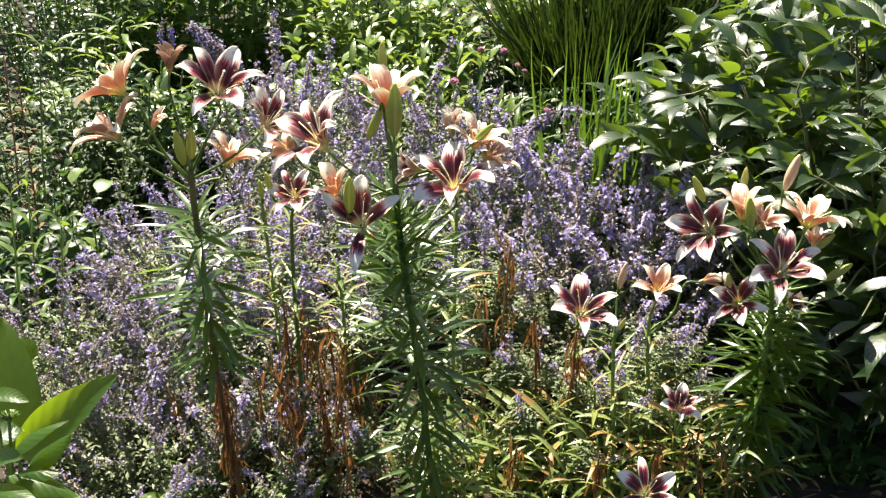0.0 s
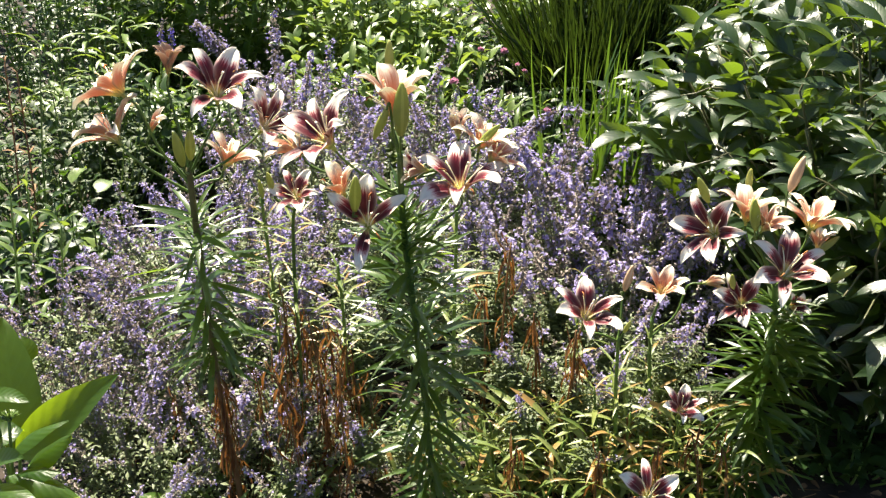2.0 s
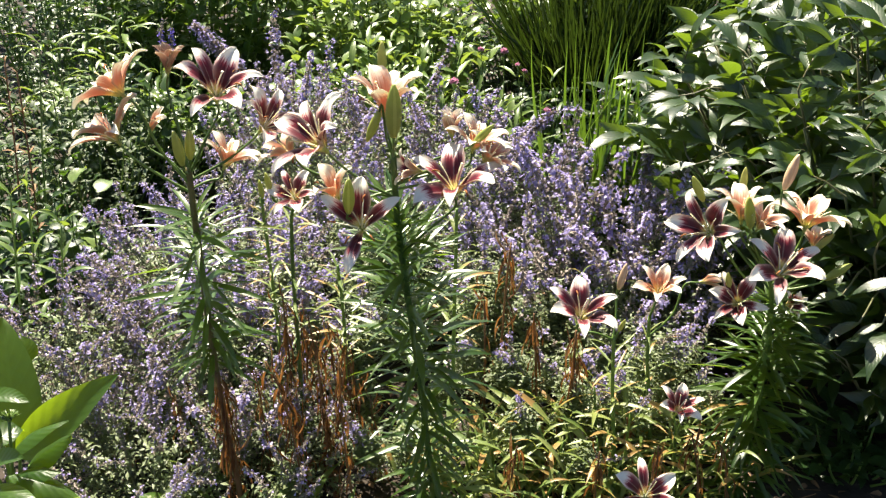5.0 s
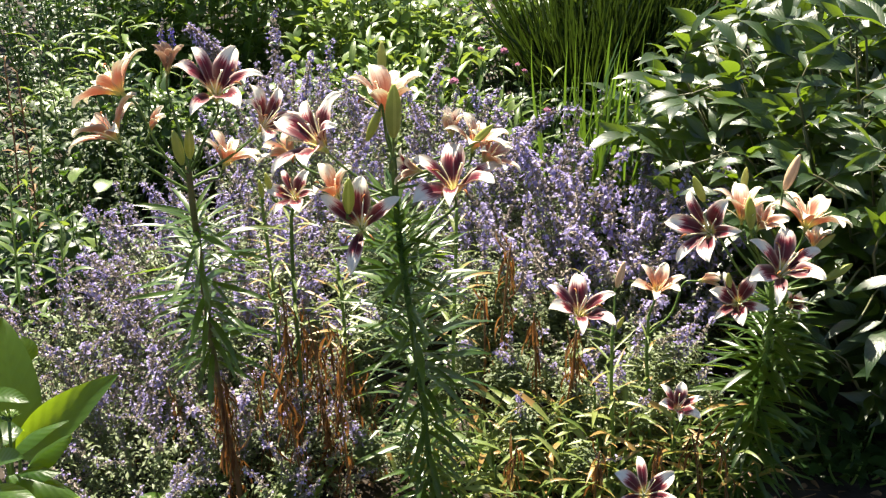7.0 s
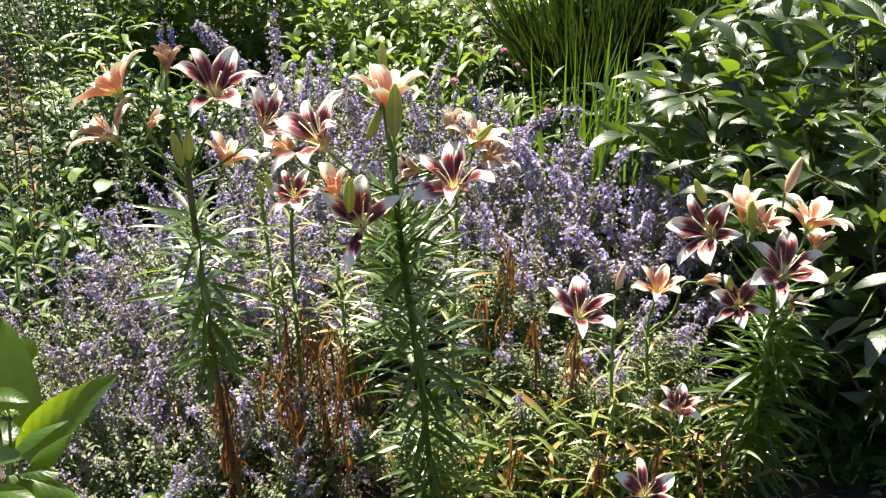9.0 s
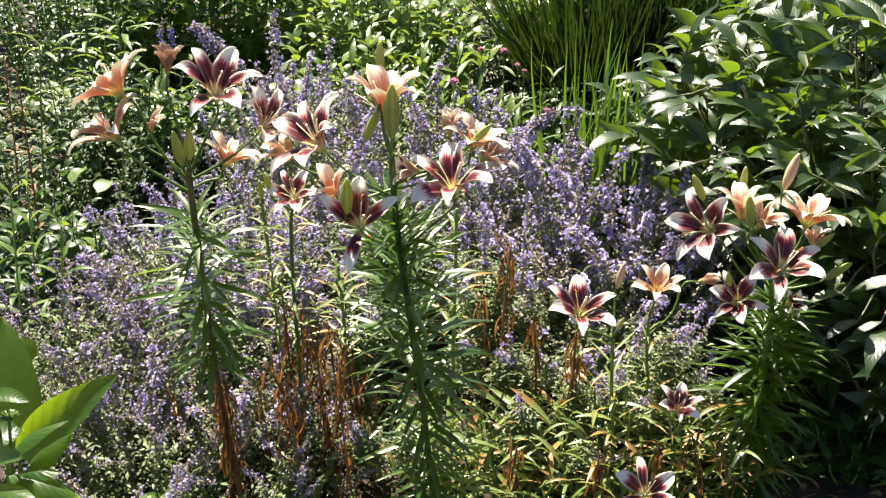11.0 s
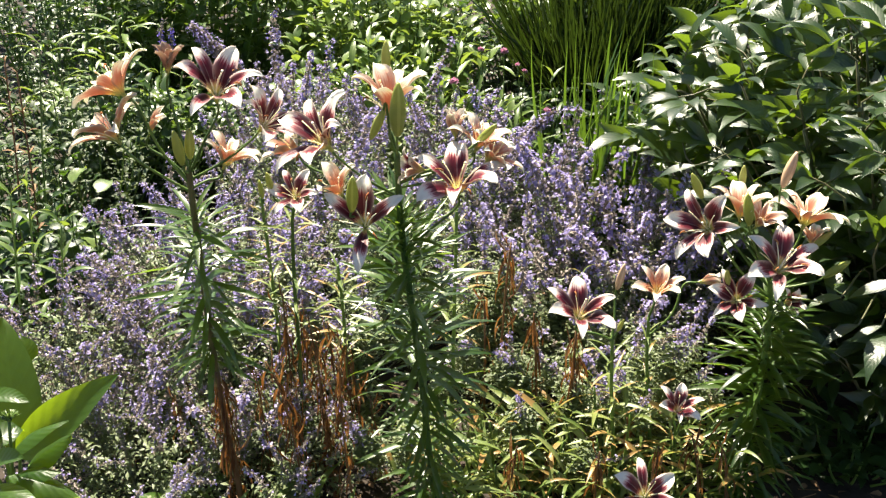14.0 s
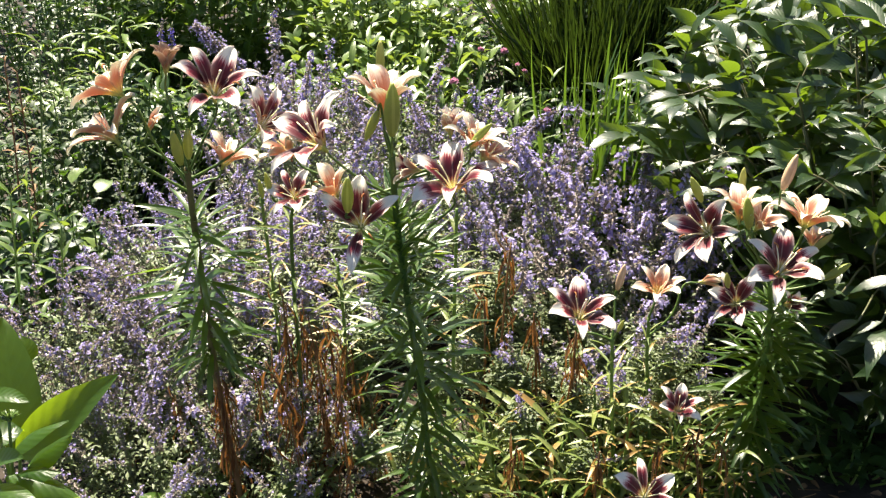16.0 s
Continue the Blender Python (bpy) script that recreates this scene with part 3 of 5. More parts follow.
lily_small = lily_plant("small lily with one faded flower near the soil", [(0.509, 1.85, 0.0), (0.5, 1.85, 0.122), (0.495, 1.85, 0.213)],
    [((0.49, 1.84, 0.282), (0.1, -0.4, 0.9), 0.7, "open", "dark", 0, (), 1.0)], [], 0.1, 0.95, 34, 0.085, tone="pale", seed=6, top_r=0.0035, base_r=0.005)

lily_front = lily_plant("low lily with a maroon flower close to the soil", [(0.419, 1.66, 0.0), (0.413, 1.66, 0.132), (0.405, 1.66, 0.176)],
    [((0.399, 1.66, 0.207), (0.0, -0.55, 0.8), 0.86, "wide", "dark", 90, (), 1.0)], [], 0.1, 0.9, 16, 0.08, tone="pale", seed=7, top_r=0.0035, base_r=0.005)

lily_back = lily_plant("lily stem behind with a faded white and maroon flower", [(-0.317, 1.98, 0.0), (-0.315, 1.98, 0.314), (-0.315, 1.98, 0.512), (-0.311, 1.98, 0.645), (-0.306, 1.98, 0.683)],
    [((-0.294, 1.95, 0.719), (-0.1, -0.5, 0.8), 0.72, "open", "dark", 0, (), 1.0)],
    [((-0.345, 1.95, 0.752), (-0.2, -0.1, 1), 0.6, False, 0.98)], 0.3, 0.9, 34, 0.08, tone="pale", seed=8, top_r=0.0035, base_r=0.005)

lily_plant("slim green lily stem without flowers", [(-0.237, 2.02, 0.0), (-0.218, 2.02, 0.288), (-0.219, 2.02, 0.434), (-0.225, 2.02, 0.531)], [], [], 0.35, 1.0, 44, 0.08, tone="pale", seed=12, top_r=0.003, base_r=0.005)
lily_plant("slim yellowing lily stem without flowers", [(-0.378, 2.04, 0.0), (-0.367, 2.04, 0.305), (-0.372, 2.04, 0.507), (-0.38, 2.04, 0.681)], [], [((-0.379, 2.04, 0.7), (-0.1, 0, 1), 0.5, False, 1.0)], 0.4, 0.95, 40, 0.07, tone="pale", seed=13, top_r=0.003, base_r=0.005)

lily_rear = lily_plant("slim green lily stem without flowers", [(0.021, 2.05, 0.0), (0.024, 2.05, 0.329), (0.027, 2.05, 0.502), (0.029, 2.05, 0.651)],
    [], [], 0.3, 0.95, 40, 0.085, tone="pale", seed=9, top_r=0.0035, base_r=0.005)


# ---- catmint ----
def spike_mesh(seed, length, whorls, fat, petals=None, bloom=0.45):
    """A catmint flower spike: square stem, whorls of small grey-mauve calyces, two-lipped violet flowers."""
    rr = random.Random(seed)
    g = Geo()
    lean = rr.uniform(-0.04, 0.04)
    g.add(*tube([(0, 0, -0.06), (lean * 0.2, 0, length * 0.4), (lean, lean, length)], 0.0014, 0.0007, 4), 2)
    for w in range(whorls):
        t = (w / whorls) ** 0.9
        z = length * (0.06 + 0.94 * t)
        r = fat * (1.0 - 0.62 * t)
        share = 0.9 if rr.random() < bloom else 0.12
        for k in range(rr.randrange(11, 15)):
            az = rr.uniform(0, 6.283)
            d = Vector((math.cos(az), math.sin(az), rr.uniform(0.0, 0.7))).normalized()
            p = Vector((lean * t, lean * t * t, z + rr.uniform(-0.004, 0.004)))
            side = d.cross(Vector((0, 0, 1))).normalized()
            up = side.cross(d)
            p = p + d * max(0.0, r - 0.02) * rr.uniform(0.3, 1.0)
            c = min(r, 0.02) * rr.uniform(0.45, 0.75)
            a, b = p + side * 0.0016, p - side * 0.0016
            e = p + d * c
            g.add([a, b, e - side * 0.0021, e + side * 0.0021, p + up * 0.0016, e + up * 0.0022], [(0, 1, 2, 3), (0, 3, 5, 4), (1, 4, 5, 2)], [(0.2, 0), (0.8, 0), (0.8, 1), (0.2, 1), (0.5, 0), (0.5, 1)], 1)
            if rr.random() < share:
                q = e + d * min(r, 0.02) * rr.uniform(0.3, 0.55)
                s = rr.uniform(0.002, 0.0036)
                lip = q + d * s * 0.9 - up * s * 0.9
                g.add([e, q - side * s * 0.6, lip - side * s * 0.9, lip + side * s * 0.9, q + side * s * 0.6, q + up * s * 1.3 + side * s * 0.5, q + up * s * 1.3 - side * s * 0.5],
                      [(1, 2, 3, 4), (4, 5, 6, 1), (0, 1, 4)], [(0.5, 0), (0.1, 0.4), (0.1, 1), (0.9, 1), (0.9, 0.4), (0.7, 0.7), (0.3, 0.7)], 0)
    return g.mesh("flower_spike", petals or M_CAT_FLOWER, M_CAT_CALYX, M_CAT_STEM, smooth=False)


SPIKES = [spike_mesh(i, l, w, f) for i, (l, w, f) in enumerate([(0.12, 9, 0.017), (0.15, 10, 0.018), (0.09, 7, 0.015), (0.17, 11, 0.019), (0.13, 8, 0.016), (0.10, 6, 0.014)])]
SPIKES += [spike_mesh(20 + i, l, w, f, None, 0.1) for i, (l, w, f) in enumerate([(0.13, 9, 0.015), (0.16, 10, 0.016), (0.1, 7, 0.014)])]      # nearly spent ones
CAT_LEAF = [leaf(0.018, 0.011, "ovate", 2, 0.3, 0.5), leaf(0.014, 0.008, "ovate", 2, 0.4, 0.8), leaf(0.022, 0.010, "ovate", 2, 0.25, 0.6)]


def catmint(cx, cy, rad, height, n_spikes, n_leaves, seed, lean=(0, 0), spread=0.9, tall=1.0, spent=0.15):
    """A catmint mound: stems that lean outwards from the middle, small grey-green leaves, flower spikes on top."""
    rs = np.random.RandomState(seed)
    base = Vector((cx, cy, 0))
    plant = thing("catmint_plant", base, "catmint mound with many violet-blue flower spikes", "catmint", "catmint in the border")
    n_leaves = int(n_leaves * (0.95 if tall < 0.93 else 1.35))
    stems = Geo()
    ends = []
    for k in range(n_spikes):
        u, az = math.sqrt(rs.rand()), rs.uniform(0, 6.283)
        ox, oy = u * math.cos(az) * rad, u * math.sin(az) * rad
        top = height * (1 - 0.42 * u * u) * rs.uniform(0.85, 1.12)
        foot = Vector((ox * 0.25, oy * 0.25, 0))
        tip = Vector((ox + lean[0] * top, oy + lean[1] * top, top))
        d = Vector((ox / rad * spread + rs.normal() * 0.18 + lean[0], oy / rad * spread + rs.normal() * 0.18 + lean[1], 1.0)).normalized()
        knee = Vector((ox * 0.7, oy * 0.7, top * 0.55))
        if k % 2 == 0:
            stems.add(*tube(bend([foot, knee, tip], 3), 0.0018, 0.0013, 4))
        ends.append((tip, d, foot, knee))
        sz = rs.uniform(0.8, 1.25) * tall
        piece("flower_spike", SPIKES[6 + rs.randint(3) if rs.rand() < spent else rs.randint(6)], plant, facing(tip - d * 0.03, d, rs.uniform(0, 360), sz))
    piece("stalk", stems.mesh("stalk", M_CAT_STEM), plant, kind="stuff")
    pick = rs.randint(0, len(ends), n_leaves)
    t = rs.rand(n_leaves) ** 0.5
    a = np.array([[tuple(e[2]), tuple(e[3]), tuple(e[0])] for e in ends])[pick]
    pos = a[:, 0] * ((1 - t) ** 2)[:, None] + a[:, 1] * (2 * t * (1 - t))[:, None] + a[:, 2] * (t ** 2)[:, None] + rs.normal(size=(n_leaves, 3)) * 0.016
    az = rs.uniform(0, 6.283, n_leaves)
    along = np.c_[np.cos(az), np.sin(az), rs.uniform(-0.4, 0.7, n_leaves)]
    face = np.c_[rs.normal(size=(n_leaves, 2)) * 0.5, np.ones(n_leaves)]
    me = scatter("foliage", CAT_LEAF, [M_CAT_LEAF], poses_np(pos, along, face, rs.uniform(0.45, 1.0, n_leaves)), rs.randint(0, 3, n_leaves))
    piece("foliage", me, plant, label="small grey-green catmint leaves", kind="stuff")
    return plant


for k_, (x_, y_, r_, h_, n_, l_, t_) in enumerate([
        (-0.86, 2.08, 0.26, 0.38, 95, 6200, 0.9), (-0.52, 2.10, 0.28, 0.32, 80, 6200, 0.9), (-0.60, 2.42, 0.31, 0.45, 130, 7000, 0.95),
        (-0.66, 1.84, 0.26, 0.22, 84, 5000, 0.85), (-0.38, 1.9, 0.2, 0.2, 40, 4000, 0.8),
        (-0.22, 2.45, 0.34, 0.40, 26, 10500, 1.0), (0.12, 2.35, 0.32, 0.36, 16, 11500, 1.0), (0.36, 2.62, 0.30, 0.46, 90, 6000, 1.4), (0.05, 2.80, 0.34, 0.46, 56, 7600, 1.1),
        (-0.36, 2.85, 0.34, 0.50, 62, 7000, 1.1), (-0.46, 3.2, 0.28, 0.52, 56, 4600, 1.1), (-0.12, 3.15, 0.28, 0.50, 50, 4600, 1.1), (0.48, 2.35, 0.2, 0.40, 42, 4200, 1.35), (0.6, 2.42, 0.16, 0.40, 30, 3600, 1.35), (0.44, 2.08, 0.2, 0.34, 20, 5600, 1.0), (0.2, 2.0, 0.24, 0.26, 6, 7600, 1.0), (-0.12, 2.05, 0.3, 0.24, 6, 7600, 0.9)]):
    catmint(x_, y_, r_, h_, n_, l_, 100 + k_, tall=t_, spent=0.78 if t_ < 0.93 else 0.12)


def long_spike(foot, tip, seed, width):
    """A tall single catmint stem that ends in one thick spike of crowded whorls."""
    b, q = Vector(foot), Vector(tip)
    plant = thing("tall_catmint", b, "tall catmint stem ending in a thick violet-grey spike", "catmint", "tall catmint stems")
    p = q - b
    ax = Vector((p.x * 1.6, 0.0, 0.22)).normalized()
    piece("stem", Geo().add(*tube(bend([(0, 0, 0), p * 0.5 + Vector((-ax.x * 0.03, 0, 0)), p - ax * 0.1], 5), 0.003, 0.002, 5)).mesh("stem", M_CAT_STEM), plant)
    piece("flower_spike", spike_mesh(seed, 0.17, 40, width), plant, facing(p - ax * 0.16, ax))
    piece("flower_spike", spike_mesh(seed + 1, 0.1, 20, width * 0.7), plant, facing(p - ax * 0.2, ax + Vector((0.3, -0.1, 0.2))))
    return plant


catmint_tall = long_spike((-0.599, 3.0, 0.0), (-0.705, 3.0, 0.781), 71, 0.044)
long_spike((0.2, 2.9, 0.0), (0.303, 2.9, 0.573), 73, 0.035)
long_spike((0.564, 2.7, 0.0), (0.56, 2.7, 0.515), 75, 0.03)


# ---- withered stems ----
DRY_LEAVES = [Geo().add(*leaf(1.0, w_, "lance", 8, f_, d_, l_, 0.12, t_, s_)).mesh("withered_leaf", M_DRY) for s_, (w_, f_, d_, l_, t_) in enumerate([(0.075, 0.9, 0.45, 0.15, 1.4), (0.095, 0.8, 0.7, 0.3, -1.7), (0.06, 1.1, 0.3, 0.1, 2.2), (0.08, 0.9, 1.1, 0.5, 0.9)])]


def withered(stem, n, length, seed, r=0.005):
    """A dead flower stem with brown leaves hanging down along it."""
    rr = random.Random(seed)
    n = int(n * 1.3)
    base = Vector(stem[0])
    plant = thing("withered_stem", base, "dead brown plant stem with dry hanging leaves", "dead stem", "withered stems between the lilies")
    path = bend([Vector(p) - base for p in stem], 6)
    piece("stem", Geo().add(*tube(path, r * 0.7, r * 0.4, 6)).mesh("stem", M_DRY_STEM), plant)
    for k in range(n):
        x = (0.12 + 0.86 * (k + rr.random()) / n) * (len(path) - 1)
        i = min(int(x), len(path) - 2)
        p = path[i].lerp(path[i + 1], x - i)
        az = rr.uniform(0, 6.283)
        d = Vector((math.cos(az) * rr.uniform(0.05, 0.4), math.sin(az) * rr.uniform(0.05, 0.4), -1 if rr.random() < 0.85 else 0.5))
        piece("leaf", DRY_LEAVES[rr.randrange(4)], plant, axes(p + Vector((math.cos(az), math.sin(az), 0)) * r * 0.8, d, (math.cos(az), math.sin(az), 0.3), length * rr.uniform(0.4, 1.2)))
    return plant


withered([(-0.422, 1.785, 0.0), (-0.439, 1.785, 0.233), (-0.45, 1.785, 0.414)], 120, 0.065, 1, 0.011)
withered([(0.276, 1.95, 0.0), (0.282, 1.95, 0.275), (0.284, 1.95, 0.412)], 50, 0.065, 2, 0.006)
withered([(0.22, 2.0, 0.0), (0.206, 2.0, 0.301), (0.197, 2.0, 0.424)], 33, 0.065, 3, 0.005)
withered([(0.126, 2.1, 0.0), (0.139, 2.1, 0.388), (0.15, 2.1, 0.545)], 39, 0.065, 4, 0.005)
withered([(-0.344, 1.95, 0.0), (-0.332, 1.95, 0.275), (-0.336, 1.95, 0.502)], 48, 0.065, 5, 0.005)
withered([(-0.246, 1.9, 0.0), (-0.255, 1.9, 0.25), (-0.278, 1.9, 0.476)], 48, 0.065, 6, 0.005)
withered([(-0.219, 2.0, 0.0), (-0.236, 2.0, 0.179), (-0.251, 2.0, 0.403)], 44, 0.065, 7, 0.005)
withered([(-0.279, 1.86, 0.0), (-0.306, 1.86, 0.22), (-0.366, 1.86, 0.392)], 44, 0.065, 8, 0.005)
withered([(-0.166, 2.0, 0.0), (-0.187, 2.0, 0.116), (-0.2, 2.0, 0.271)], 33, 0.065, 9, 0.005)
withered([(-0.589, 2.0, 0.0), (-0.586, 2.0, 0.084), (-0.578, 2.0, 0.271)], 26, 0.07, 10, 0.004)
withered([(0.1, 2.1, 0.0), (0.095, 2.1, 0.358), (0.09, 2.1, 0.417)], 16, 0.06, 11, 0.004)
withered([(0.315, 1.75, 0.0), (0.316, 1.75, 0.173), (0.319, 1.75, 0.246)], 20, 0.07, 13, 0.004)
withered([(0.54, 1.75, 0.0), (0.524, 1.75, 0.188), (0.502, 1.75, 0.288)], 20, 0.07, 14, 0.004)
withered([(0.137, 1.75, 0.0), (0.141, 1.75, 0.173), (0.15, 1.75, 0.26)], 20, 0.07, 15, 0.004)
withered([(0.429, 1.9, 0.0), (0.413, 1.9, 0.129), (0.399, 1.9, 0.221)], 20, 0.07, 16, 0.004)
withered([(-0.294, 1.8, 0.0), (-0.306, 1.8, 0.207), (-0.326, 1.8, 0.349)], 33, 0.065, 17, 0.004)
withered([(-0.186, 1.8, 0.0), (-0.205, 1.8, 0.221), (-0.208, 1.8, 0.431)], 33, 0.065, 18, 0.004)
withered([(0.612, 1.8, 0.0), (0.595, 1.8, 0.177), (0.571, 1.8, 0.236)], 16, 0.06, 19, 0.004)
withered([(-0.388, 1.9, 0.0), (-0.387, 1.9, 0.191), (-0.399, 1.9, 0.352)], 30, 0.06, 21, 0.003)
withered([(-0.232, 1.88, 0.0), (-0.255, 1.88, 0.205), (-0.261, 1.88, 0.434)], 40, 0.06, 22, 0.003)
withered([(-0.32, 2.0, 0.0), (-0.311, 2.0, 0.21), (-0.309, 2.0, 0.446)], 40, 0.06, 23, 0.003)
withered([(-0.188, 1.95, 0.0), (-0.204, 1.95, 0.245), (-0.208, 1.95, 0.391)], 34, 0.06, 24, 0.003)
withered([(-0.136, 1.95, 0.0), (-0.152, 1.95, 0.091), (-0.16, 1.95, 0.245)], 24, 0.06, 25, 0.003)
withered([(-0.542, 1.9, 0.0), (-0.566, 1.9, 0.129), (-0.574, 1.9, 0.28)], 24, 0.055, 26, 0.003)
withered([(0.25, 1.85, 0.0), (0.235, 1.85, 0.107), (0.225, 1.85, 0.183)], 24, 0.055, 27, 0.003)
withered([(0.425, 1.72, 0.0), (0.43, 1.72, 0.212), (0.429, 1.72, 0.283)], 20, 0.055, 28, 0.003)


# ---- peony ----
PEONY_LEAVES = [Geo().add(*leaf(1.0, w, "peony", 8, fo, dr, li, 0.035, tw, s)).mesh("peony_leaflet", M_PEONY)
                for s, (w, fo, dr, li, tw) in enumerate([(0.29, 0.3, 0.7, 0.3, 0.2), (0.33, 0.22, 1.0, 0.4, -0.3), (0.25, 0.42, 0.5, 0.2, 0.4), (0.31, 0.3, 1.3, 0.5, 0.0), (0.27, 0.18, 0.9, 0.2, -0.4)])]


def peony(base, rx, ry, height, n_stems, seed, extra=(), levels=9, own=300):
    """A peony bush: leaning stems, compound leaves of long pointed leaflets in a dense dome."""
    rr = random.Random(seed)
    plant = thing("peony_bush", base, "large peony bush with glossy dark green leaves", "peony")
    stems = Geo()
    leaflets = []
    for k in range(n_stems):
        u, az = math.sqrt((k + 0.5) / n_stems), k * 2.399
        ox, oy = u * math.cos(az) * rx, u * math.sin(az) * ry
        top = height * (1 - 0.36 * u ** 3.5) * rr.uniform(0.86, 1.06)
        foot = Vector((ox * 0.2, oy * 0.2, 0))
        path = bend([foot, Vector((ox * 0.75, oy * 0.75, top * 0.6)), Vector((ox, oy, top))], 4)
        stems.add(*tube(path, 0.005, 0.003, 5))
        out = Vector((ox / rx, oy / ry, 0.35))
        for j in range(levels):
            x = len(path) - 1 - j * 0.95
            i = max(0, int(x))
            p = path[i]
            a2 = rr.uniform(0, 6.283)
            d = (out * (1.0 if j < 2 else 0.7) + Vector((math.cos(a2), math.sin(a2), rr.uniform(-0.1, 0.5))) * 1.0).normalized()
            stalk = rr.uniform(0.05, 0.11)
            q = p + d * stalk
            stems.add(*tube([p, p + d * stalk * 0.5 + Vector((0, 0, 0.006)), q], 0.0025, 0.0017, 4))
            side = d.cross(Vector((0, 0, 1))).normalized()
            for spread in (-1.1, -0.6, 0, 0.5, 1.0):
                dd = (d + side * spread * rr.uniform(0.8, 1.15) + Vector((0, 0, rr.uniform(-0.35, 0.2)))).normalized()
                nn = Vector((rr.uniform(-0.6, 0.25), rr.uniform(-0.5, 0.25), 1.0)) + out * 0.1
                turn = rr.random()
                if turn < 0.22:      # leaflets that hang on edge, with the light behind them
                    nn = Vector((rr.uniform(-0.6, 0.6), -1.0, rr.uniform(0.1, 0.8)))
                nn.normalize()
                if turn < 0.66:
                    dd = (dd - nn * dd.dot(nn) * 0.7).normalized()
                leaflets.append((q - d * abs(spread) * 0.025, dd, nn, rr.uniform(0.1, 0.155) * (1 - 0.2 * abs(spread)), j))
    for foot, tip, face in extra:
        p, q = Vector(foot) - Vector(base), Vector(tip) - Vector(base)
        piece("leaf", PEONY_LEAVES[rr.randrange(5)], plant, axes(p, q - p, face, (q - p).length))
        stems.add(*tube(bend([(p.x * 0.5, p.y * 0.5, 0.1), p * 0.8 + Vector((0, 0, p.z * 0.15)), p], 4), 0.003, 0.002, 4))
    piece("stalk", stems.mesh("stalk", M_PEONY_STEM), plant, kind="stuff")
    # the outer leaflets on the border's side are parts of their own, the inner and far ones are joined
    leaflets.sort(key=lambda q: q[0].y * 0.8 - q[0].z * 1.3 + q[0].x * 0.3)
    for p, d, nn, s, j in leaflets[:own]:
        piece("leaf", PEONY_LEAVES[rr.randrange(5)], plant, axes(p, d, nn, s))
    rest = leaflets[own:]
    t = [leaf(1.0, 0.3, "peony", 6, 0.28, 0.7, 0.3, 0.03, 0.1, 1), leaf(1.0, 0.33, "peony", 6, 0.25, 1.1, 0.4, 0.03, -0.2, 2)]
    mats = np.array([axes(p, d, nn, s) for p, d, nn, s, j in rest])
    piece("foliage", scatter("foliage", t, [M_PEONY], mats, np.arange(len(rest)) % 2), plant, kind="stuff")
    return plant


peony_bush = peony((1.38, 2.64, 0), 0.86, 0.82, 0.92, 210, 11, [
    ((0.878, 1.8, 0.503), (0.803, 1.696, 0.442), (-0.40, -0.23, 0.89)),
    ((0.904, 1.84, 0.594), (0.79, 1.862, 0.549), (-0.38, -0.28, 0.88)),
    ((0.823, 1.82, 0.511), (0.746, 1.797, 0.47), (-0.44, -0.18, 0.88)),
    ((0.959, 2.0, 0.374), (0.831, 1.975, 0.31), (-0.40, -0.23, 0.89)),
    ((0.859, 1.8, 0.52), (0.789, 1.791, 0.487), (-0.38, -0.28, 0.88)),
    ((0.987, 2.05, 0.516), (0.911, 2.147, 0.507), (-0.44, -0.18, 0.88)),
    ((0.813, 1.9, 0.53), (0.736, 1.896, 0.495), (-0.40, -0.23, 0.89)),
    ((0.585, 2.3, 0.65), (0.486, 2.319, 0.611), (-0.38, -0.28, 0.88)),
    ((0.598, 2.2, 0.678), (0.674, 2.165, 0.703), (-0.44, -0.18, 0.88)),
    ((0.604, 2.15, 0.638), (0.516, 2.193, 0.609), (-0.40, -0.23, 0.89)),
    ((0.575, 2.5, 0.746), (0.47, 2.516, 0.703), (-0.38, -0.28, 0.88)),
    ((0.666, 2.6, 0.742), (0.578, 2.694, 0.727), (-0.44, -0.18, 0.88))])


peony((1.2, 2.12, 0), 0.4, 0.26, 0.5, 34, 12, levels=6, own=150)
peony((0.98, 2.78, 0), 0.3, 0.28, 0.5, 22, 13, levels=6, own=60)


# ---- grassy clumps ----
BLADES = {t_: [Geo().add(*leaf(1.0, w_, "blade", 8, 0.35, d_, l_, 0.0, tw_, s_)).mesh("blade", m_) for s_, (w_, d_, l_, tw_) in enumerate([(0.016, 0.35, 0.05, 0.4), (0.019, 0.6, 0.1, -0.5), (0.014, 0.2, 0.02, 0.2), (0.017, 1.2, 0.2, 0.6)])]
          for t_, m_ in (("bright", M_BLADE), ("dark", M_BLADE_SHADED))}


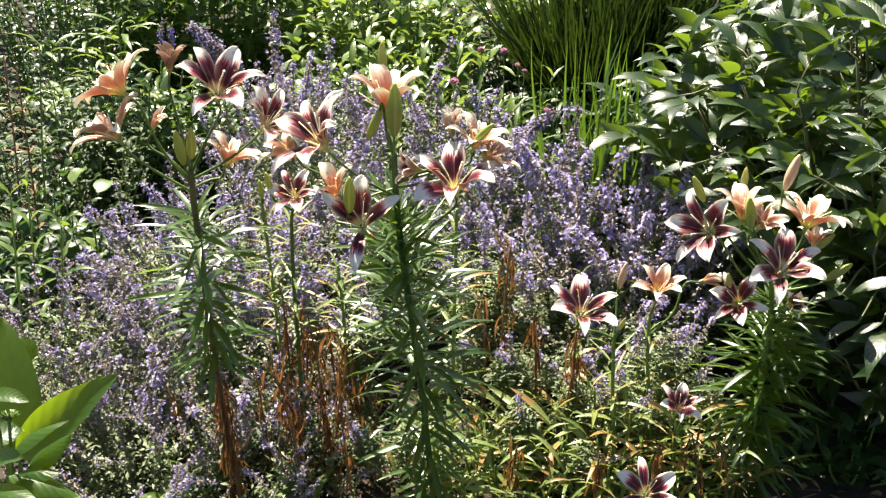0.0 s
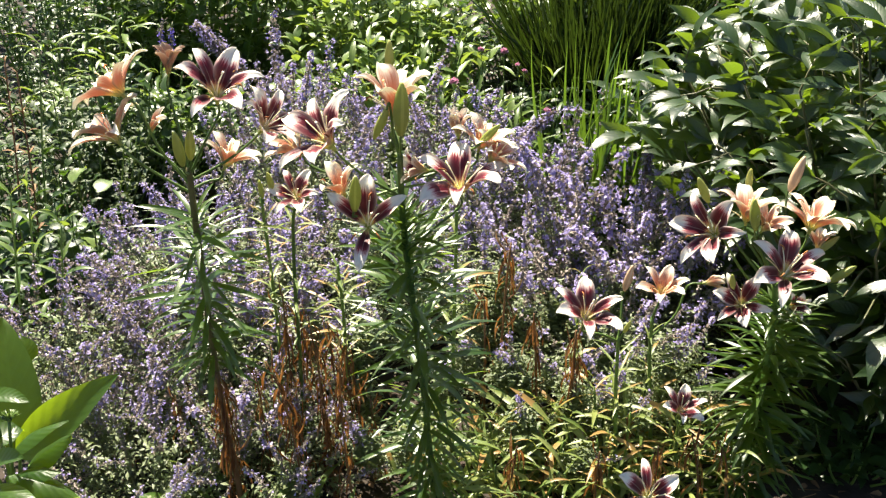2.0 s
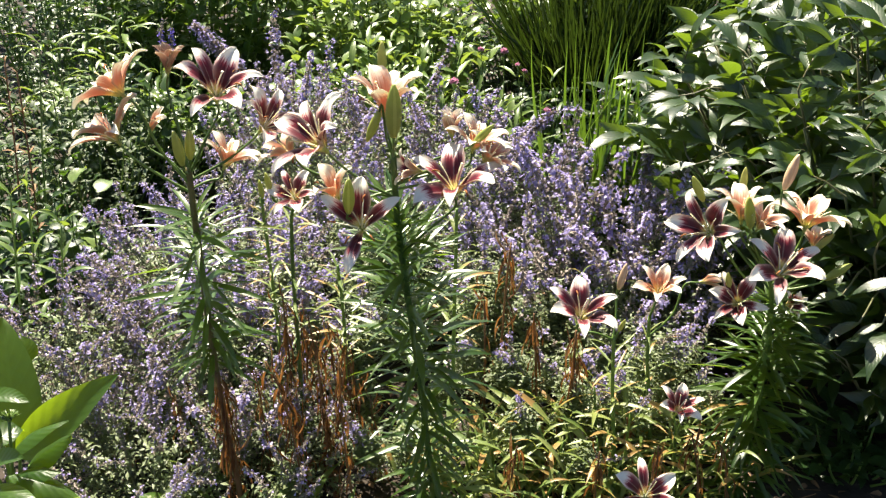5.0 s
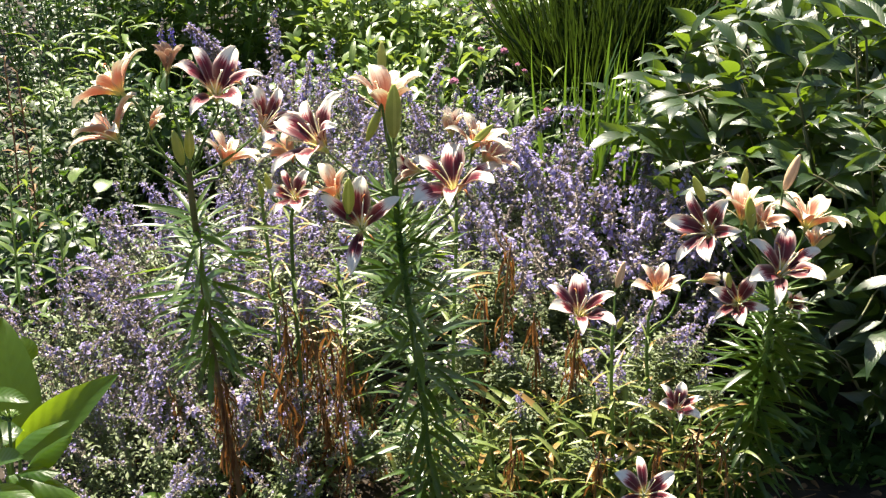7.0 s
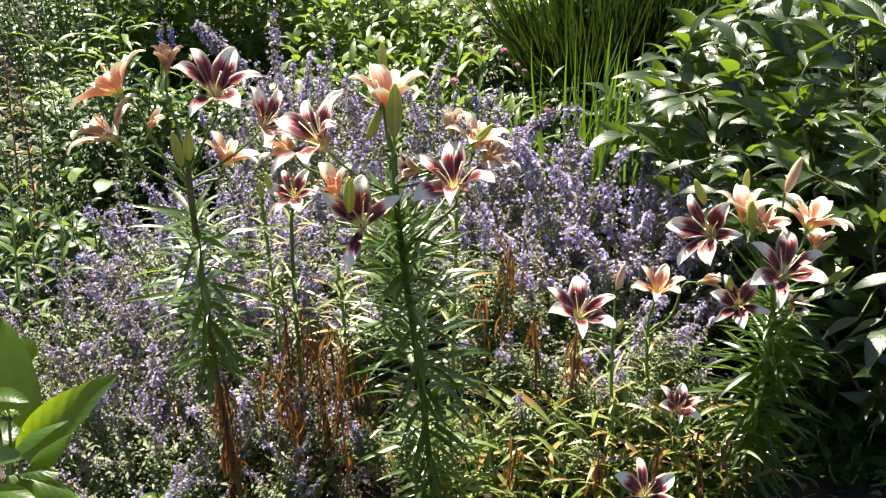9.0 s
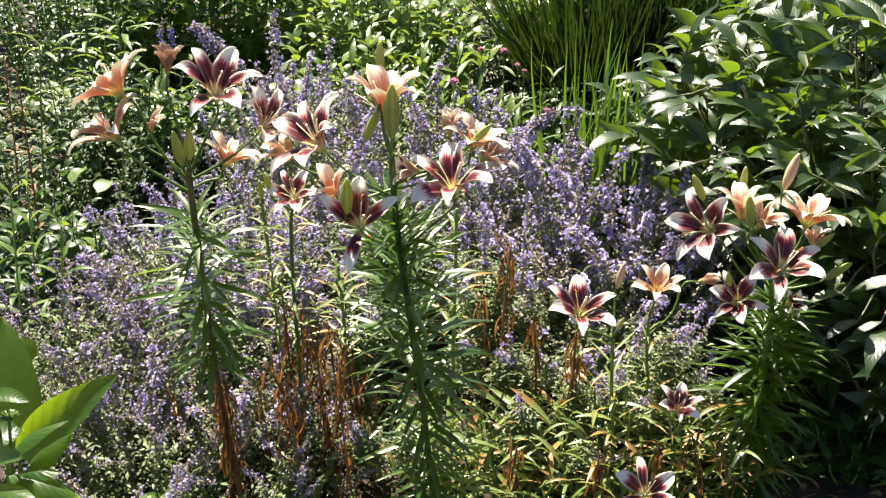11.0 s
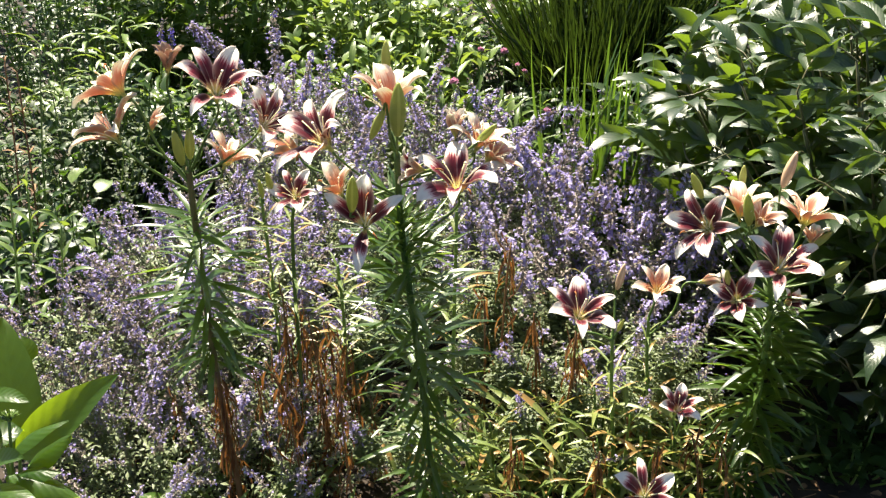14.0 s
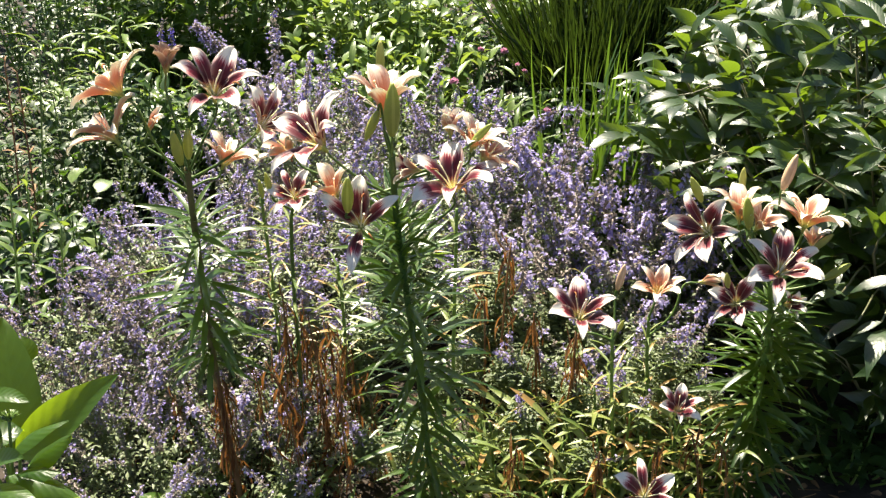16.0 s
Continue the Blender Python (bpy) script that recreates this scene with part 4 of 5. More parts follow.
def blade_clump(base, n, length, rad, fan, tone, label, seed, wide=1.0, own=180, lean=0.0):
    """A tuft of long narrow leaves that fan out from one foot; the first ones are parts, the rest is joined."""
    rr = random.Random(seed)
    plant = thing("iris_clump", base, label, "iris")
    rest = []
    for k in range(n):
        az, u = rr.uniform(0, 6.283), math.sqrt(rr.random())
        p = Vector((math.cos(az) * u * rad, math.sin(az) * u * rad, 0))
        d = Vector((math.cos(az) * u * fan + rr.gauss(0, 0.09) + lean, math.sin(az) * u * fan + rr.gauss(0, 0.09), 1)).normalized()
        ln = length * rr.uniform(0.6, 1.1)
        m = axes(p, d, (math.cos(az + rr.uniform(-1, 1)), math.sin(az + rr.uniform(-1, 1)), 0.2), ln)
        m = m @ Matrix.Diagonal((wide * rr.uniform(0.7, 1.2), 1, 1, 1))
        if k < own:
            piece("blade", BLADES[tone][rr.choice((0, 0, 1, 1, 2, 2, 2, 3))], plant, m)
        else:
            rest.append(m)
    if rest:
        t = [leaf(1.0, w_, "blade", 8, 0.35, d_, l_, 0.0, tw_) for w_, d_, l_, tw_ in ((0.016, 0.4, 0.05, 0.4), (0.018, 0.8, 0.12, -0.5), (0.014, 0.2, 0.02, 0.2))]
        piece("foliage", scatter("foliage", t, [M_BLADE_SHADED if tone == "dark" else M_BLADE], np.array(rest), np.arange(len(rest)) % 3), plant, kind="stuff")
    return plant


# the two back clumps get the blade with shade in its colour
blade_clump((0.6, 4.35, 0.0), 480, 0.92, 0.06, 0.85, "dark", "tall clump of grassy iris leaves, coloured dark as backlit", 21, 0.8, lean=-0.04)
blade_clump((0.84, 4.5, 0.0), 420, 1.0, 0.06, 0.7, "dark", "tall clump of grassy iris leaves, coloured dark as backlit", 23, 0.8)
blade_clump((0.485, 2.85, 0.0), 130, 0.76, 0.075, 0.15, "bright", "bright green upright clump of sword-shaped iris leaves", 22, 1.5, own=130)


# ---- knautia with pink heads ----
def pink_head_mesh():
    rr = random.Random(3)
    g = Geo()
    for k in range(70):
        d = Vector((rr.gauss(0, 1), rr.gauss(0, 1), abs(rr.gauss(0, 1)) * 0.9)).normalized()
        s = d.orthogonal().normalized()
        t = d.cross(s)
        p, q = d * 0.004, d * 0.012 + Vector((0, 0, 0.002))
        g.add([p, q + s * 0.003, q + d * 0.003, q - s * 0.003 + t * 0.002], [(0, 1, 2, 3)], [(0.5, 0), (0, 0.6), (0.5, 1), (1, 0.6)], 0)
    g.add(*tube([(0, 0, -0.004), (0, 0, 0), (0, 0, 0.004)], 0.003, 0.006, 7), 1)
    return g.mesh("flower_head", M_PINK, M_LILY_STEM, smooth=False)


PINK_HEAD = pink_head_mesh()


def knautia(base, heads, seed):
    rr = random.Random(seed)
    b = Vector(base)
    plant = thing("knautia_plant", b, "wiry plant with small round pink flower heads", "knautia")
    for at, size in heads:
        p = Vector(at) - b
        st = Vector((rr.uniform(-0.04, 0.04), rr.uniform(-0.04, 0.04), 0))
        mid = st.lerp(p, 0.55) + Vector((rr.uniform(-0.05, 0.05), 0.02, 0.03))
        stalk = piece("stalk", Geo().add(*tube(bend([st, mid, p], 6), 0.0022, 0.0013, 5)).mesh("stalk", M_LILY_STEM), plant)
        piece("flower_head", PINK_HEAD, stalk, facing(p, (rr.uniform(-0.4, 0.4), -0.3, 1), 0, size), "pink pincushion flower head")
    me = [Geo().add(*leaf(0.12, 0.018, "lance", 5, 0.3, 0.8, 0.4, 0.05, 0.2, i)).mesh("leaf", M_LIME) for i in range(2)]
    for k in range(18):
        az = rr.uniform(0, 6.283)
        piece("leaf", me[k % 2], plant, axes((rr.uniform(-0.08, 0.12), rr.uniform(-0.05, 0.05), rr.uniform(0.1, 0.5)), (math.cos(az), math.sin(az), rr.uniform(0, 0.6)), (0, 0, 1), rr.uniform(0.5, 0.9)))
    return plant


knautia((0.28, 3.4, 0.0), [((0.199, 3.4, 0.588), 1.0), ((0.123, 3.4, 0.595), 0.8), ((0.245, 3.4, 0.544), 0.6), ((0.269, 3.42, 0.516), 0.7), ((0.036, 3.3, 0.517), 1.1), ((0.312, 3.05, 0.509), 0.9)], 31)


# ---- foliage plants ----
def foliage_plant(name, label, category, base, rx, ry, height, n_stems, per_stem, shapes, size, material, seed, own=120, tilt=0.4, up=0.3, bunch=1):
    """A leafy plant: many stems from the foot, leaves all along their upper part; the near upper leaves are parts, the rest is joined."""
    rr = random.Random(seed)
    plant = thing(name, base, label, category)
    stems = Geo()
    leaves = []
    for k in range(n_stems):
        u, az = math.sqrt((k + 0.5) / n_stems), k * 2.399 + rr.uniform(-0.3, 0.3)
        ox, oy = u * math.cos(az) * rx, u * math.sin(az) * ry
        top = height * (1 - 0.45 * u * u) * rr.uniform(0.8, 1.12)
        foot = Vector((ox * 0.45, oy * 0.45, 0))
        path = bend([foot, Vector((ox * 0.8, oy * 0.8, top * 0.55)), Vector((ox, oy, top))], 5)
        stems.add(*tube(path, 0.004, 0.002, 4))
        for j in range(per_stem):
            x = (0.06 + 0.94 * (j + rr.random()) / per_stem) * (len(path) - 1)
            i = min(int(x), len(path) - 2)
            p = path[i].lerp(path[i + 1], x - i)
            a2 = j * 2.399 + rr.uniform(-0.5, 0.5)
            for b in range(bunch):
                a3 = a2 + (b - (bunch - 1) / 2) * 0.55
                d = Vector((math.cos(a3), math.sin(a3), up + rr.uniform(-0.4, 0.4)))
                nn = Vector((rr.uniform(-tilt, tilt), rr.uniform(-tilt, tilt), 1))
                leaves.append((p + d * rr.uniform(0, 0.035) + Vector((0, 0, rr.uniform(-0.01, 0.02))), d, nn, size * rr.uniform(0.65, 1.25)))
    piece("stalk", stems.mesh("stalk", M_LILY_STEM), plant, kind="stuff")
    leaves.sort(key=lambda q: q[0].y - q[0].z * 1.5)
    ms = [Geo().add(*s).mesh("leaf", material) for s in shapes]
    for p, d, nn, s in leaves[:own]:
        piece("leaf", ms[rr.randrange(len(ms))], plant, axes(p, d, nn, s))
    rest = leaves[own:]
    if rest:
        mats = np.array([axes(*q) for q in rest])
        piece("foliage", scatter("foliage", shapes, [material], mats, np.arange(len(rest)) % len(shapes)), plant, kind="stuff")
    return plant


OVATE = [leaf(1.0, 0.5, "ovate", 6, 0.25, 0.7, 0.3, 0.04, 0.1, 1), leaf(1.0, 0.42, "ovate", 6, 0.35, 1.1, 0.4, 0.04, -0.2, 2)]
NARROW = [leaf(1.0, 0.11, "lance", 6, 0.3, 1.0, 0.5, 0.03, 0.5, 1), leaf(1.0, 0.09, "lance", 6, 0.35, 1.6, 0.7, 0.03, -0.7, 2), leaf(1.0, 0.13, "lance", 6, 0.2, 0.5, 0.2, 0.03, 0.9, 3)]
LANCE = [leaf(1.0, 0.2, "lance", 5, 0.3, 0.8, 0.4, 0.03, 0.2, 1), leaf(1.0, 0.16, "lance", 5, 0.35, 1.2, 0.5, 0.03, -0.4, 2)]


# plants in the darker leaf copy have shade put into their colour
foliage_plant("low_perennial", "low leafy plant with shade in its leaf colour", "foliage plant", (-1.12, 2.72, 0.0), 0.3, 0.2, 0.36, 30, 14, OVATE, 0.055, M_SHRUB_SHADED, 66, own=150)

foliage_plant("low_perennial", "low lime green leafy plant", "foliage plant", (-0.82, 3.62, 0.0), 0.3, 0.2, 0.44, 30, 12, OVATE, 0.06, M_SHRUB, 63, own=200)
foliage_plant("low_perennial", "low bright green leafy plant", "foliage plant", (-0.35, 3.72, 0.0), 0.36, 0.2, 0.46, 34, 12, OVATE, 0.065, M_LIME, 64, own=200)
foliage_plant("low_perennial", "low green leafy plant", "foliage plant", (-1.35, 3.1, 0.0), 0.25, 0.2, 0.4, 26, 14, OVATE, 0.05, M_SHRUB_SHADED, 65, own=150)

foliage_plant("leafy_shrub", "tall leafy shrub with shade in its leaf colour", "shrub", (-1.9, 5.6, 0.0), 0.9, 0.6, 1.1, 50, 24, OVATE, 0.08, M_SHRUB_SHADED, 55, own=60)
foliage_plant("leafy_shrub", "tall leafy shrub with shade in its leaf colour", "shrub", (-0.5, 5.7, 0.0), 0.9, 0.6, 1.1, 50, 24, OVATE, 0.08, M_SHRUB_SHADED, 56, own=60)
foliage_plant("leafy_shrub", "tall leafy shrub with shade in its leaf colour", "shrub", (0.9, 5.6, 0.0), 0.9, 0.6, 1.1, 50, 24, OVATE, 0.08, M_SHRUB_SHADED, 57, own=60)
foliage_plant("leafy_shrub", "tall leafy shrub with shade in its leaf colour", "shrub", (1.7, 4.4, 0.0), 0.9, 0.6, 1.1, 60, 24, OVATE, 0.09, M_SHRUB_SHADED, 58, own=60)
foliage_plant("willowy_perennial", "sunlit light green perennial with narrow leaves", "foliage plant", (-0.3, 4.4, 0.0), 0.4, 0.4, 0.8, 44, 24, OVATE, 0.075, M_LIME, 59, own=100)

foliage_plant("leafy_shrub", "dense dark green leafy shrub", "shrub", (-1.026, 4.5, 0.0), 0.6, 0.4, 0.95, 75, 26, OVATE, 0.085, M_SHRUB, 41, own=120)
foliage_plant("leafy_shrub", "low shrub with small shiny leaves, coloured dark for shade", "shrub", (-1.593, 4.3, 0.0), 0.6, 0.45, 0.85, 80, 36, OVATE, 0.04, M_SHRUB_SHADED, 42, own=60)
foliage_plant("willowy_perennial", "sunlit light green perennial with narrow leaves", "foliage plant", (-0.185, 4.1, 0.0), 0.42, 0.45, 0.72, 55, 26, OVATE, 0.075, M_LIME, 43, own=160)
foliage_plant("willowy_perennial", "low bright green perennial with narrow leaves", "foliage plant", (-0.127, 3.6, 0.0), 0.4, 0.25, 0.5, 40, 20, LANCE, 0.10, M_LIME, 44, own=150)
foliage_plant("grey_perennial", "grey-green mound of small leaves", "foliage plant", (-1.214, 3.3, 0.0), 0.45, 0.3, 0.5, 50, 34, OVATE, 0.03, M_SAGE, 45, own=0)
foliage_plant("palmate_perennial", "bright green plant with fingered leaves", "foliage plant", (-1.16, 3.55, 0.0), 0.36, 0.15, 0.74, 14, 3, LANCE, 0.1, M_LIME, 46, own=250, bunch=6, up=0.0, tilt=0.25)
foliage_plant("leafy_shrub", "low dark shaded leafy shrub", "shrub", (-1.057, 3.5, 0.0), 0.4, 0.25, 0.5, 46, 20, OVATE, 0.06, M_SHRUB_SHADED, 49, own=100)
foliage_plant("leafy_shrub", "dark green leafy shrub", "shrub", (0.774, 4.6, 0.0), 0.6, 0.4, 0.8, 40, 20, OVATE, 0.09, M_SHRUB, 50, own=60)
foliage_plant("low_perennial", "low leafy growth, leaves coloured dark for shade", "foliage plant", (0.38, 3.95, 0.0), 0.4, 0.3, 0.26, 40, 14, OVATE, 0.06, M_SHRUB_SHADED, 67, own=60)
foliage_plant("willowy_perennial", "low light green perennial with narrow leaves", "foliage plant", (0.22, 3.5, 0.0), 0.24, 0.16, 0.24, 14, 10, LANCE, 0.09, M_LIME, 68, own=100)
foliage_plant("leafy_shrub", "low dark shaded leafy shrub", "shrub", (0.34, 4.8, 0.0), 0.45, 0.25, 0.5, 40, 18, OVATE, 0.07, M_SHRUB_SHADED, 69, own=20)
foliage_plant("low_perennial", "low leafy growth, leaves coloured dark for shade", "foliage plant", (0.88, 3.6, 0.0), 0.35, 0.3, 0.32, 34, 14, OVATE, 0.06, M_SHRUB_SHADED, 70, own=20)
foliage_plant("low_perennial", "low leafy growth, leaves coloured dark for shade", "foliage plant", (0.78, 3.05, 0.0), 0.26, 0.22, 0.28, 30, 14, OVATE, 0.055, M_SHRUB_SHADED, 71, own=20)
foliage_plant("low_perennial", "low leafy growth under the peony, coloured dark for shade", "foliage plant", (0.95, 1.99, 0.0), 0.24, 0.12, 0.14, 26, 8, OVATE, 0.055, M_SHRUB_SHADED, 72, own=40)
foliage_plant("round_leaved_plant", "low plant with round lime green leaves", "foliage plant", (-1.023, 2.75, 0.0), 0.1, 0.06, 0.40, 5, 4, [leaf(1.0, 0.75, "ovate", 7, 0.3, 0.6, 0.3, 0.08, 0.1, 5)], 0.06, M_LIME, 51, own=60)
foliage_plant("low_perennial", "low yellowing leafy growth at the lilies' feet", "foliage plant", (0.387, 1.9, 0.0), 0.36, 0.2, 0.26, 36, 11, NARROW, 0.095, M_LILY_LEAF_PALE, 52, own=280)
foliage_plant("low_perennial", "low green leafy growth on the soil", "foliage plant", (-0.431, 1.75, 0.0), 0.3, 0.1, 0.12, 7, 5, LANCE, 0.10, M_LIME, 53, own=200)
foliage_plant("low_perennial", "low yellowing leafy growth at the lilies' feet", "foliage plant", (0.143, 1.85, 0.0), 0.26, 0.16, 0.22, 26, 10, NARROW, 0.1, M_LILY_LEAF_PALE, 54, own=200)


# ---- upright stems with paired leaves ----
def paired_stem(foot, tip, pairs, length, material, seed, label, dry=False):
    rr = random.Random(seed)
    b = Vector(foot)
    p = Vector(tip) - b
    plant = thing("upright_perennial", b, label, "foliage plant", "upright stems beside the catmint")
    path = bend([(0, 0, 0), p * 0.5 + Vector((rr.uniform(-0.015, 0.015), 0, 0)), p], 6)
    piece("stem", Geo().add(*tube(path, 0.0035, 0.0022, 6)).mesh("stem", M_DRY_STEM if dry else M_LILY_STEM), plant)
    ms = [Geo().add(*leaf(1.0, w, "lance", 6, 0.35, d, l, 0.04, t, i)).mesh("leaf", material) for i, (w, d, l, t) in enumerate([(0.16, 0.6, 0.3, 0.2), (0.2, 1.0, 0.4, -0.3), (0.14, 1.6, 0.6, 0.8)])]
    for k in range(pairs):
        t = 0.25 + 0.75 * k / max(1, pairs - 1)
        q = path[min(len(path) - 1, int(t * (len(path) - 1)))]
        az = k * 1.57 + rr.uniform(-0.4, 0.4)
        for h in (0, math.pi):
            up = 0.2 + 1.2 * max(0, t - 0.6) + rr.uniform(-0.2, 0.2)
            piece("leaf", ms[rr.randrange(3)], plant, axes(q, (math.cos(az + h), math.sin(az + h), up), (0, 0, 1), length * (1.15 - 0.5 * t) * rr.uniform(0.8, 1.2)))
    return plant


paired_stem((-1.038, 2.2, 0.0), (-0.974, 2.2, 0.616), 7, 0.11, M_LIME, 81, "green upright stem with paired lance-shaped leaves")
paired_stem((-0.916, 2.2, 0.0), (-0.872, 2.2, 0.538), 7, 0.10, M_LIME, 82, "green upright stem with paired lance-shaped leaves")
paired_stem((-1.049, 2.35, 0.0), (-0.996, 2.35, 0.571), 6, 0.10, M_LIME, 83, "green upright stem with paired lance-shaped leaves")
paired_stem((0.312, 2.02, 0.0), (0.298, 2.02, 0.507), 5, 0.06, M_LILY_LEAF_PALE, 87, "short yellow-green stem with narrow leaves")
paired_stem((-1.199, 2.8, 0.0), (-1.155, 2.8, 0.708), 15, 0.05, M_LITTER, 84, "dry brown upright stem with shrivelled leaves", True)
paired_stem((-1.225, 2.95, 0.0), (-1.141, 2.95, 0.726), 12, 0.05, M_SAGE, 85, "grey upright stem with small leaves")
paired_stem((-1.334, 3.0, 0.0), (-1.267, 3.0, 0.678), 12, 0.05, M_LITTER, 86, "dry brown upright stem with shrivelled leaves", True)


def blue_salvia(foot, tip, seed):
    b = Vector(foot)
    p = Vector(tip) - b
    plant = thing("salvia_stem", b, "slender salvia stem with a deep blue flower spike", "salvia", "blue salvia stems")
    piece("stem", Geo().add(*tube(bend([(0, 0, 0), p * 0.5 + Vector((0.01, 0, 0)), p * 0.98], 4), 0.003, 0.002, 5)).mesh("stem", M_LILY_STEM), plant)
    piece("flower_spike", spike_mesh(seed, 0.14, 10, 0.017, M_BLUE), plant, facing(p - Vector((0, 0, 0.12)), (0.03, 0, 1)))


for k_, (f_, t_) in enumerate([((-1.075, 3.95, 0.0), (-1.065, 3.95, 0.543)), ((-0.653, 3.95, 0.0), (-0.648, 3.95, 0.586)), ((-1.121, 4.0, 0.0), (-1.04, 4.0, 0.493)), ((-0.402, 3.7, 0.0), (-0.393, 3.7, 0.5))]):
    blue_salvia(f_, t_, 90 + k_)


# ---- big-leaved plant at the front ----
def big_leaf_plant(base, leaves, seed):
    b = Vector(base)
    plant = thing("comfrey_plant", b, "plant with very large smooth backlit green leaves", "foliage plant")
    for k, (foot, tip, width, face, droop, fold) in enumerate(leaves):
        p, q = Vector(foot) - b, Vector(tip) - b
        ln = (q - p).length * 1.05
        me = Geo().add(*leaf(ln, width, "big", 12, fold, droop, droop * 0.5, 0.05, 0.15, k)).mesh("leaf", M_HOSTA)
        piece("leaf", me, plant, axes(p, q - p, face))
        pts = bend([Vector((p.x * 0.2, p.y * 0.2, 0)), p * 0.6 + Vector((0, 0, p.z * 0.1)), p + (q - p) * 0.03], 4)
        piece("leaf_stalk", Geo().add(*tube(pts, 0.005, 0.003, 6)).mesh("leaf_stalk", M_LILY_STEM), plant)
    return plant


big_leaf_plant((-0.85, 1.68, 0.0), [
    ((-0.833, 1.68, 0.289), (-0.627, 1.72, 0.447), 0.082, (0.0, -0.78, 0.55), 0.3, 0.45),
    ((-0.837, 1.7, 0.284), (-0.89, 1.86, 0.482), 0.115, (0.3, -0.8, 0.45), 0.3, 0.4),
    ((-0.809, 1.6, 0.351), (-0.69, 1.62, 0.409), 0.04, (-0.35, -0.3, 0.9), 0.9, -0.5),
    ((-0.777, 1.6, 0.327), (-0.699, 1.63, 0.373), 0.045, (-0.3, -0.6, 0.7), 0.5, -0.8),
    ((-0.829, 1.52, 0.335), (-0.709, 1.47, 0.344), 0.06, (-0.3, -0.4, 0.9), 0.8, -0.7),
    ((-0.803, 1.56, 0.335), (-0.668, 1.54, 0.3), 0.05, (-0.2, -0.3, 1), 0.8, -0.7),
    ((-0.804, 1.57, 0.32), (-0.697, 1.56, 0.338), 0.045, (-0.1, -0.35, 1), 0.9, -0.6),
    ((-0.83, 1.62, 0.474), (-0.751, 1.6, 0.472), 0.035, (0.0, -0.4, 1), 0.5, 0.4),
    ((-0.826, 1.56, 0.354), (-0.75, 1.54, 0.393), 0.05, (0.0, -0.4, 1), 0.7, 0.4),
    ((-0.871, 1.9, 0.366), (-0.887, 1.93, 0.406), 0.05, (0.1, -0.5, 0.7), 0.3, 0.3),
    ((-0.874, 1.62, 0.359), (-0.802, 1.66, 0.362), 0.08, (-0.1, -0.4, 0.9), 0.5, 0.4)], 61)


def coneflower_bud(foot, tip):
    """A stiff stem with a flat green head of short spiky bracts."""
    rr = random.Random(9)
    b = Vector(foot)
    p = Vector(tip) - b
    plant = thing("coneflower_bud", b, "stiff green stem with a spiky unopened flower head", "coneflower")
    piece("stem", Geo().add(*tube(bend([(0, 0, 0), p * 0.5, p], 4), 0.004, 0.003, 7)).mesh("stem", M_LILY_STEM), plant)
    g = Geo()
    for k in range(60):
        az, u = rr.uniform(0, 6.283), math.sqrt(rr.random())
        d = Vector((math.cos(az) * u * 1.2, math.sin(az) * u * 1.2, 1.0 - 0.6 * u)).normalized()
        m = axes(Vector((math.cos(az) * u * 0.011, math.sin(az) * u * 0.011, 0.004)), d, (0, 0, 1), 0.012)
        v, f, uv = leaf(1.0, 0.3, "lance", 2, 0.4, 0.2)
        g.add([m @ Vector(q) for q in v], f, uv)
    g.add(*tube([(0, 0, -0.004), (0, 0, 0.001), (0, 0, 0.006)], 0.004, 0.012, 9))
    piece("flower_head", g.mesh("flower_head", M_LIME), plant, Matrix.Translation(p))


coneflower_bud((-0.849, 1.6, 0.0), (-0.793, 1.6, 0.436))


# ---- motions ----
def sway(plant, rows):
    """Rocks a plant about its foot: rows of seconds and the degrees by which it leans back and to the side."""
    x, y, z = plant.location
    walk(plant, [(t, pose(x, y, z, a, b, 0)) for t, a, b in rows])


LOOSE_PETAL = FLOWERS[15][-1]      # the hanging petal of the half-bare flower on the middle lily


